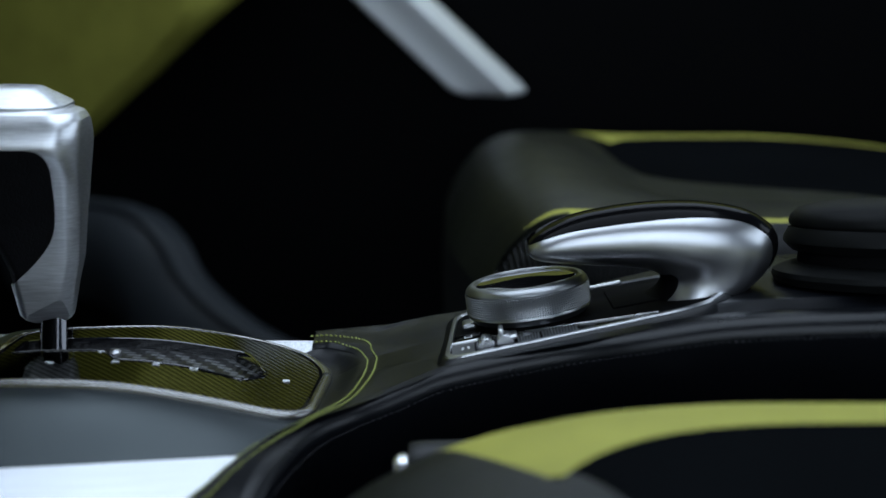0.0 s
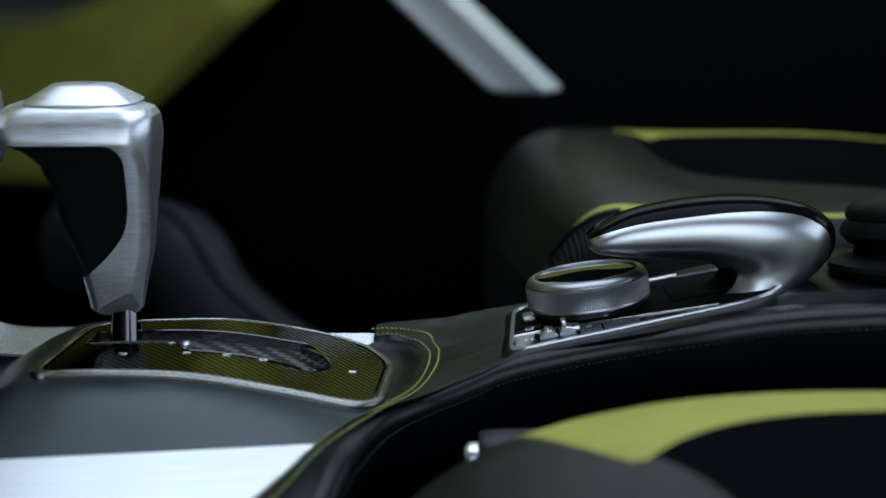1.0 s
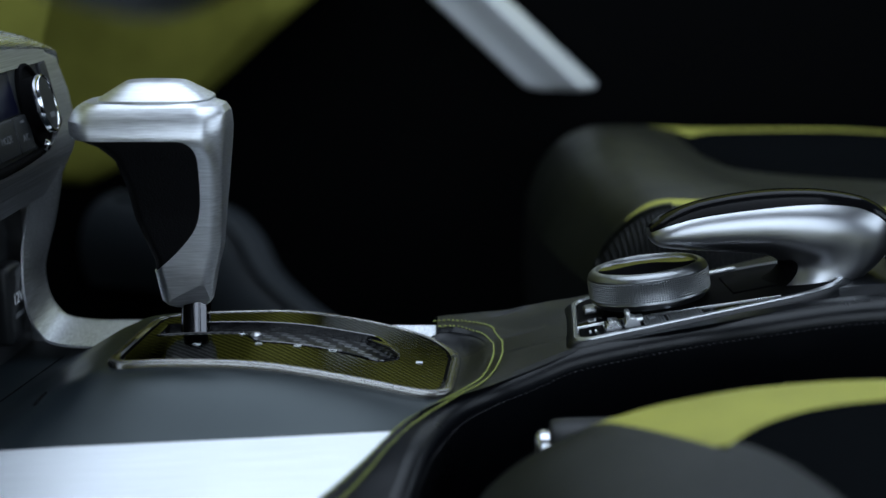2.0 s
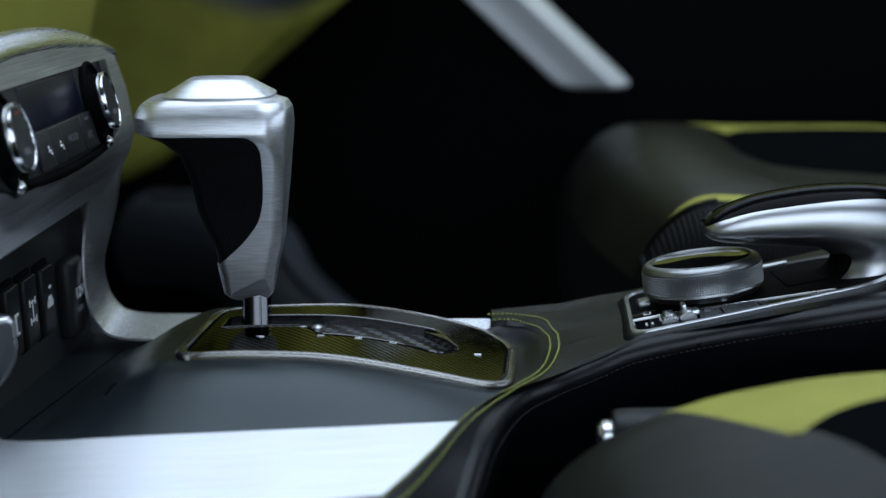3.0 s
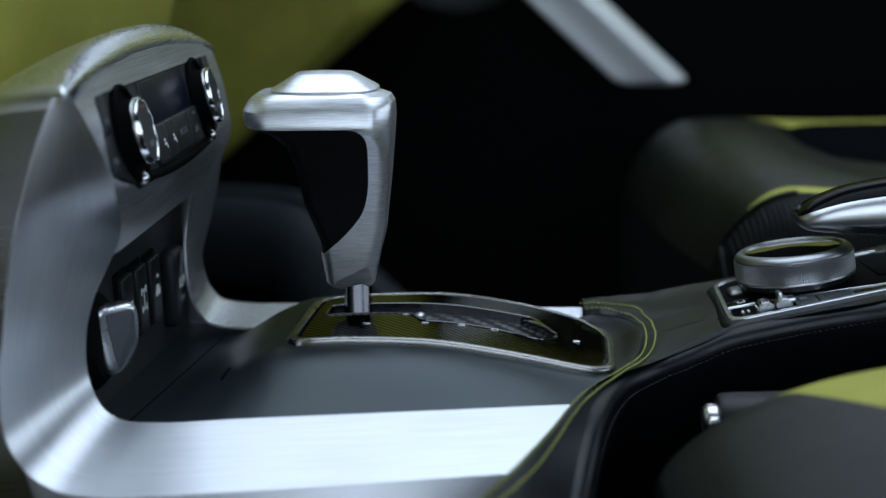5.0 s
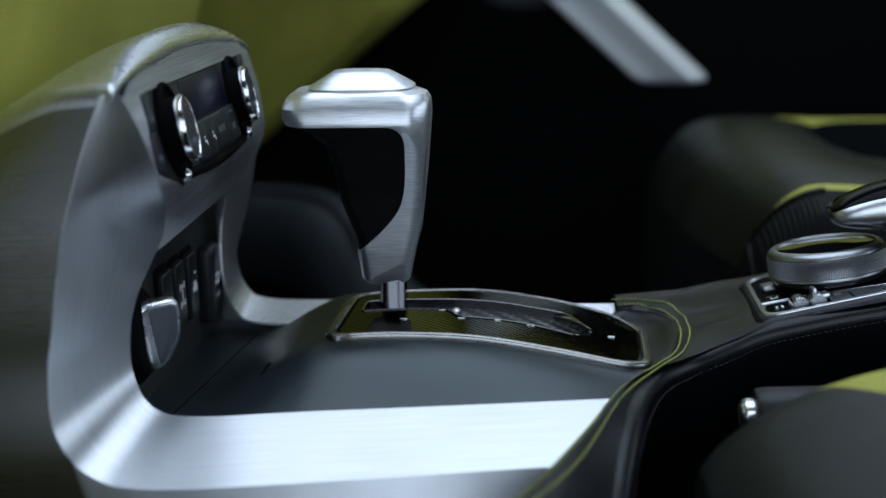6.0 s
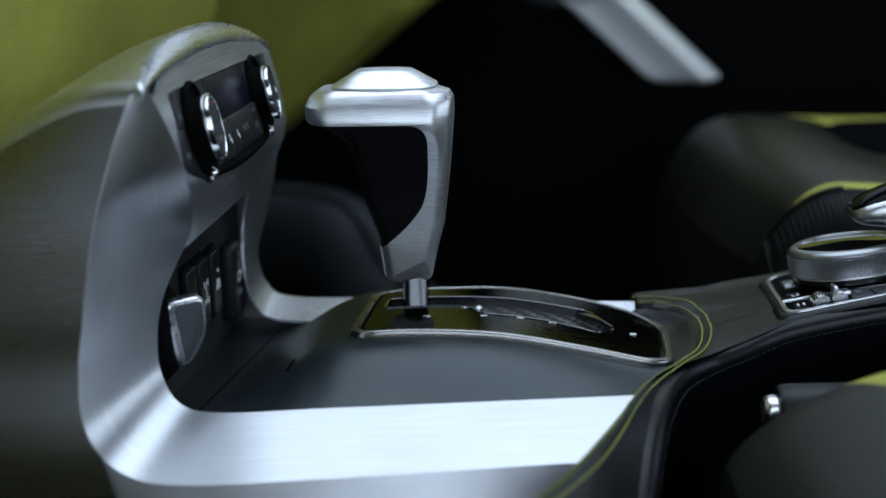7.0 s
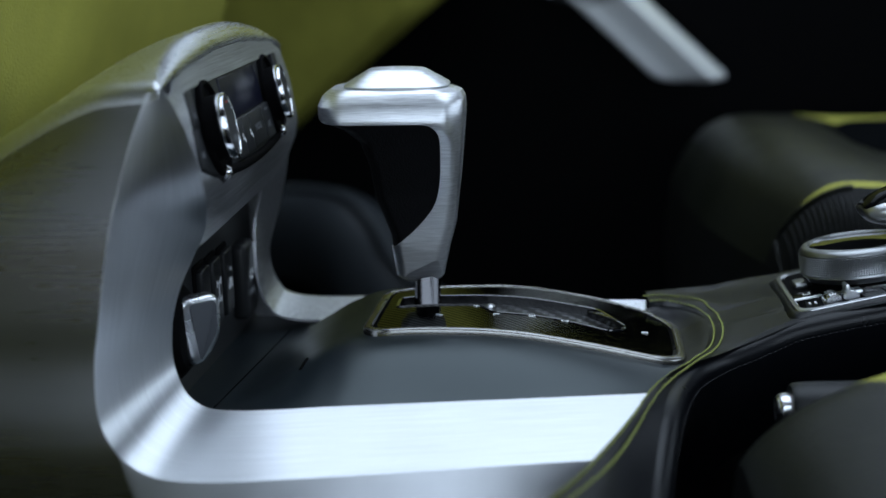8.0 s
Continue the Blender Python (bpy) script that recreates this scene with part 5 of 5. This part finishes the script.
def seat(name, mid, sign, x0, height, rise, starts, widths, taper, outer, slope, crown, dome, label):
    """A seat cushion. sign +1 puts the console side at larger y; rise: length and depth of the rounded nose;
    starts, widths: where the lime inlays begin and how wide they are, console side first."""
    t = thing(name, (x0 + 0.28, mid, 0.0), label, "car seat")
    x1 = 0.62

    def top(x, w):
        nose = max(0.0, min(1.0, (x - x0) / rise[0]))
        z = height - rise[1] * (1 - max(0.0, 1 - (1 - nose) ** rise[2]) ** (1 / rise[3]))
        z -= 0.012 * (1 - smoothstep(0.06, 0.17, abs(w))) * smoothstep(x0 + 0.06, x0 + 0.16, x)
        z += crown * (1 - (w / 0.23) ** 2) * math.exp(-((x - x0 - 0.075) / 0.06) ** 2)
        z -= slope * (w + 0.23 if sign > 0 else 0.23 - w) + (0.5 if slope else 0.0) * max(0.0, x - 0.25) ** 2
        edge = max(0.0, (abs(w) - 0.200) / 0.030)
        return z - 0.030 * (1 - math.sqrt(max(0.0, 1 - min(1.0, edge) ** 2)))

    def pt(x, w):
        corner = max(0.0, 1 - (x - x0) / 0.11)
        w2 = w * (1 - (0.06 if sign > 0 else 0.20) * corner ** 2)
        # the nose sweeps back towards the console
        back = dome * max(0.0, (w + 0.05) / 0.28) ** 2 * max(0.0, 1 - (x - x0) / 0.20) ** 1.5
        return (x + back, mid + sign * w2, top(x, w))

    def bands(x, side=1):
        k = 0 if side > 0 else 1
        if x <= starts[k]:
            return outer, outer - 0.0005
        grow = min(1.0, (x - starts[k]) / taper)
        past = max(0.0, x - starts[k] - taper)
        shrink = 0.5 if sign > 0 else (0.0, 0.66)[k]
        return outer, outer - (0.0005 + widths[k] * grow * (1 - shrink * (1 - math.exp(-past / 0.022))))

    def front(w):
        # passenger seat: slate edge follows the dip, its darker tone also painting the shadow there
        run_on = 0.0 if sign > 0 else 0.30 * smoothstep(-0.04, 0.11, w)
        return starts[0] + taper + (0.003 if sign > 0 else 0.063) + 0.04 * max(0.0, 1 - (abs(w) / 0.172) ** 2) + run_on

    ux = [x0 + 0.002 + (x1 - x0 - 0.002) * (k / 110) ** 1.6 for k in range(111)]
    for side in (1, -1):
        part("bolster_edge", sheet([[pt(x, side * (bands(x, side)[0] + (0.230 - bands(x, side)[0]) * j / 5)) for j in range(6)] for x in ux]), M_OLIVE if sign > 0 else M_RIBBED, t)
        begin = starts[0 if side > 0 else 1]
        run = [begin + (x1 - begin) * (k / 80) ** 1.6 for k in range(81)]
        part("lime_inlay", sheet([[pt(x, side * (bands(x, side)[1] + (bands(x, side)[0] - bands(x, side)[1]) * j / 6)) for j in range(7)] for x in run]), M_LIME, t, "lime leather inlay")
        wall = [[(pt(x, side * 0.23)[0], pt(x, side * 0.23)[1] + sign * side * 0.010 * math.sin(math.pi * h), top(x, side * 0.23) * (1 - h) + 0.12 * h) for h in (0, 0.15, 0.3, 0.5, 0.75, 1.0)] for x in ux]
        part("side_panel", sheet(wall), M_RIBBED, t, "black side panel")
    spread = [q / 20 - 1 for q in range(41)]

    def inner(x, v):
        return bands(x, 1 if v > 0 else -1)[1] * v

    def ahead(u, v):
        x = x0 + 0.002 + (front(0.17 * v) - x0 - 0.002) * u / 24
        return pt(x, inner(x, v))

    def behind(u, v):
        x = front(0.17 * v) + (x1 - front(0.17 * v)) * (u / 60) ** 1.4
        return pt(x, inner(x, v))

    part("front_bolster", sheet([[ahead(u, v) for v in spread] for u in range(25)]), M_OLIVE, t, "olive black leather front bolster")
    part("centre_panel", sheet([[behind(u, v) for v in spread] for u in range(61)]), M_SLATE, t, "slate fabric centre panel")
    nose = []
    for k in range(41):
        w = -0.23 + 0.46 * k / 40
        p = pt(x0 + 0.002, w)
        nose.append([(p[0] + 0.03 * h * h - 0.006 * math.sin(math.pi * h), p[1], p[2] * (1 - h) + 0.12 * h) for h in (0, 0.1, 0.2, 0.35, 0.5, 0.75, 1.0)])
    part("nose_panel", sheet(nose), M_RIBBED, t)
    # raised ribs on the console-side panel
    for k in range(46 if sign < 0 else 0):
        x = x0 + 0.012 + 0.0035 * k
        rib = [tuple(Vector(pt(x, w)) + Vector((0, 0, 0.0005))) for w in (0.207, 0.213, 0.219, 0.224, 0.228)]
        rib += [(pt(x, 0.23)[0] + 0.004 * math.sin(3 * h), pt(x, 0.23)[1] + sign * (0.0005 + 0.010 * math.sin(math.pi * h)), top(x, 0.23) * (1 - h) + 0.12 * h) for h in (0.01, 0.08, 0.16, 0.24, 0.32, 0.40)]
        part("rib", tube(rib, 0.0009, 6), M_RIBBED, t)
    if sign < 0:
        welt = [pt(x0 + 0.008 + 0.05 * k / 10, 0.2065 - 0.0005 * k / 10) for k in range(10, -1, -1)]
        welt += [(pt(x0 + 0.008, 0.23)[0] - 0.006 * math.sin(2 * h), pt(x0 + 0.008, 0.23)[1] + sign * (0.001 + 0.010 * math.sin(math.pi * h)), top(x0 + 0.008, 0.23) * (1 - h) + 0.12 * h) for h in (0.0, 0.08, 0.16, 0.24, 0.32, 0.40)]
        part("welt", tube([Vector(p) + Vector((0, 0, 0.0006)) for p in welt], 0.0022, 8), M_OLIVE, t, "rounded leather welt")
    part("plinth", box(x0 + 0.35, mid, 0.065, 0.55, 0.38, 0.13, 0.01), M_DEEP, t)
    return t


seat("driver_seat", 0.178, 1, -0.048, 0.4035, (0.166, 0.055, 2.2, 2.0), (-0.007, -0.007), (0.057, 0.057), 0.041, 0.217, 0.0, 0.0, 0.0, "black and olive leather seat cushion with lime inlays")
seat("passenger_seat", 0.900, -1, 0.000, 0.3945, (0.064, 0.075, 2.0, 2.0), (0.019, 0.112), (0.0125, 0.066), 0.030, 0.204, 0.026, 0.015, 0.032, "olive black passenger seat cushion with slim lime inlays")


# ---- seat lever with chrome end ----


def seat_lever():
    t = thing("seat_lever", (0.03, 0.447, 0.356), "dark metal lever with a chrome end beside the seat", "lever")
    along = Matrix.Translation((-0.0195, 0.446, 0.3508)) @ Matrix.Rotation(math.pi / 2, 4, "Y")
    part("end_cap", revolve([(0.0, 0.0), (0.0052, 0.0), (0.0066, 0.0012), (0.0071, 0.0026), (0.0071, 0.0056), (0.0058, 0.0070), (0.0, 0.0070)], 40, along), M_SATIN_CHROME, t, "satin chrome end cap")
    part("arm", revolve([(0.0, 0.006), (0.0105, 0.006), (0.0115, 0.0075), (0.0120, 0.012), (0.0130, 0.055), (0.0135, 0.12), (0.0, 0.12)], 40, along), M_BLACK, t)
    return t


seat_lever()


# ---- passenger door parts and dashboard ----


def door_pull():
    t = thing("door_pull", (0.03, 1.335, 0.40), "satin silver slanted pull bar on the dark door", "door handle")
    path = [Vector((0.0370, 1.315, 0.410)), Vector((-0.3140, 1.335, 0.738))]
    d = (path[1] - path[0]).normalized()
    across = d.cross(Vector((0, 1, 0))).normalized()
    out = Vector((0, -1, 0))
    rings = []
    # the end is cut level, so each section leans along the bar
    for s, g in ((-0.0235, 0.72), (-0.0205, 0.88), (-0.016, 0.97), (-0.008, 1.0), (0.15, 1.02), (0.46, 1.06)):
        c = path[0] + d * s
        outline = rounded([(-0.0285, -0.004), (-0.0135, 0.022), (0.010, 0.009), (0.0285, 0.006), (0.0285, -0.012), (-0.0285, -0.012)], [0.004, 0.002, 0.012, 0.005, 0.003, 0.003], 5)
        rings.append([c + (across + d * 1.05) * a * g + out * b * g for a, b in outline])
    part("bar", loft(rings), M_HANDLE, t, "satin silver faceted bar", crease=30)
    part("mount", box(-0.20, 1.385, 0.66, 0.10, 0.13, 0.08, 0.01), M_DEEP, t)
    return t


door_pull()


def dashboard():
    t = thing("dashboard", (-0.6, 0.8, 0.30), "lime leather lower dashboard on the passenger side", "dashboard")
    profile = spline([(-0.56, 0, 0.33), (-0.47, 0, 0.37), (-0.40, 0, 0.435), (-0.368, 0, 0.505), (-0.350, 0, 0.60), (-0.345, 0, 0.72)], 30)
    rows = []
    for k in range(31):
        y = 0.20 + 0.755 * k / 30
        back = 0.05 * (1 - math.sqrt(max(0.0, 1 - max(0.0, (y - 0.925) / 0.03) ** 2))) + 0.035 * (0.95 - y)
        rows.append([(p.x - back, y, p.z) for p in profile])
    part("lower_panel", thicken(sheet(rows), 0.006), M_LIME, t)
    part("end_cheek", prism([(p.x - 0.05, p.z) for p in profile] + [(-0.9, 0.72), (-0.9, 0.33)], "y", 0.90, 0.953), M_LIME, t)
    part("upper_pad", box(-0.66, 0.50, 0.80, 0.62, 1.86, 0.16, 0.05, 4), M_DEEP, t)
    return t


dashboard()


def door_panel():
    t = thing("door_panel", (-0.5, 1.36, 0.30), "lime leather front section of the passenger door", "door panel")
    rows = []
    for k in range(71):
        x = -1.10 + 1.04 * k / 70
        low = curve_y([(-1.05, 0.26), (-0.52, 0.275), (-0.470, 0.300), (-0.392, 0.3650), (-0.242, 0.4870), (-0.10, 0.602), (-0.06, 0.66)], x)
        bend = 0.17 * (1 - math.exp(-6.0 * max(0.0, -0.26 - x)))
        roll = [(0.030, 0.0), (0.010, 0.003), (0.003, 0.010), (0.0, 0.022)]
        rows.append([(x, 1.300 + bend + d, low + h) for d, h in roll] + [(x, 1.300 + bend, low + 0.022 + (0.80 - low - 0.022) * h / 6) for h in range(1, 7)])
    part("upholstery", thicken(sheet(rows), 0.012), M_LIME, t)
    part("carrier", box(-0.60, 1.42, 0.64, 0.66, 0.05, 0.20, 0.01), M_DEEP, t)
    return t


door_panel()


def door_bin():
    t = thing("door_bin", (-0.3, 1.37, 0.10), "dark grey moulded bin low on the passenger door", "door bin")
    ridge = spline([(-0.46, 1.36, 0.268), (-0.36, 1.33, 0.266), (-0.315, 1.31, 0.238), (-0.285, 1.305, 0.185), (-0.21, 1.30, 0.125), (-0.10, 1.30, 0.085)], 30)
    rows = []
    for p in ridge:
        rows.append([p + Vector((-0.05 * math.sin(g) , 0.06 - 0.06 * math.cos(g - 0.6), -0.09 + 0.09 * math.cos(g))) for g in [math.pi * 0.75 * k / 10 - 0.5 for k in range(11)]])
    part("shell", thicken(sheet(rows), 0.004), M_BIN, t)
    part("lip", tube([p + Vector((0.004, -0.004, 0.002)) for p in ridge], 0.006, 10), M_BIN, t, "rounded upper lip")
    part("liner", box(-0.37, 1.41, 0.14, 0.12, 0.05, 0.16, 0.01), M_DEEP, t, "black inner liner")
    return t


door_bin()


# ---- steering wheel ----


def steering_wheel():
    """Black leather wheel before the driver's seat, its lowest arc just above the console."""
    t = thing("steering_wheel", (-0.187, 0.25, 0.7185), "black leather steering wheel with three spokes", "steering wheel")
    m = frame_of((-0.187, 0.25, 0.7185), (0, 1, 0), (-0.42, 0, 0.907))
    rings = []
    for k in range(72):
        a = 2 * math.pi * k / 72
        c, s = math.cos(a), math.sin(a)
        rings.append([m @ Vector(((0.185 + 0.0145 * math.cos(g)) * c, (0.185 + 0.0145 * math.cos(g)) * s, 0.017 * math.sin(g))) for g in (2 * math.pi * j / 20 for j in range(20))])
    part("rim", sheet(rings + rings[:1], True), M_WHEEL, t, "black leather rim")
    part("hub", moved(revolve([(0.0, -0.03), (0.055, -0.03), (0.066, -0.01), (0.062, 0.012), (0.045, 0.022), (0.0, 0.025)], 48), m), M_WHEEL, t, "black padded hub")
    for ang in (0, 180, 270):
        g = radians(ang)
        arm = box(0.115, 0, -0.004, 0.125, 0.030, 0.016, 0.005)
        part("spoke", moved(arm, m @ Matrix.Rotation(g, 4, "Z")), M_WHEEL, t)
    part("column", moved(revolve([(0.0, -0.34), (0.038, -0.34), (0.034, -0.02), (0.0, -0.02)], 32), m), M_DEEP, t, "black column shroud")
    return t


steering_wheel()
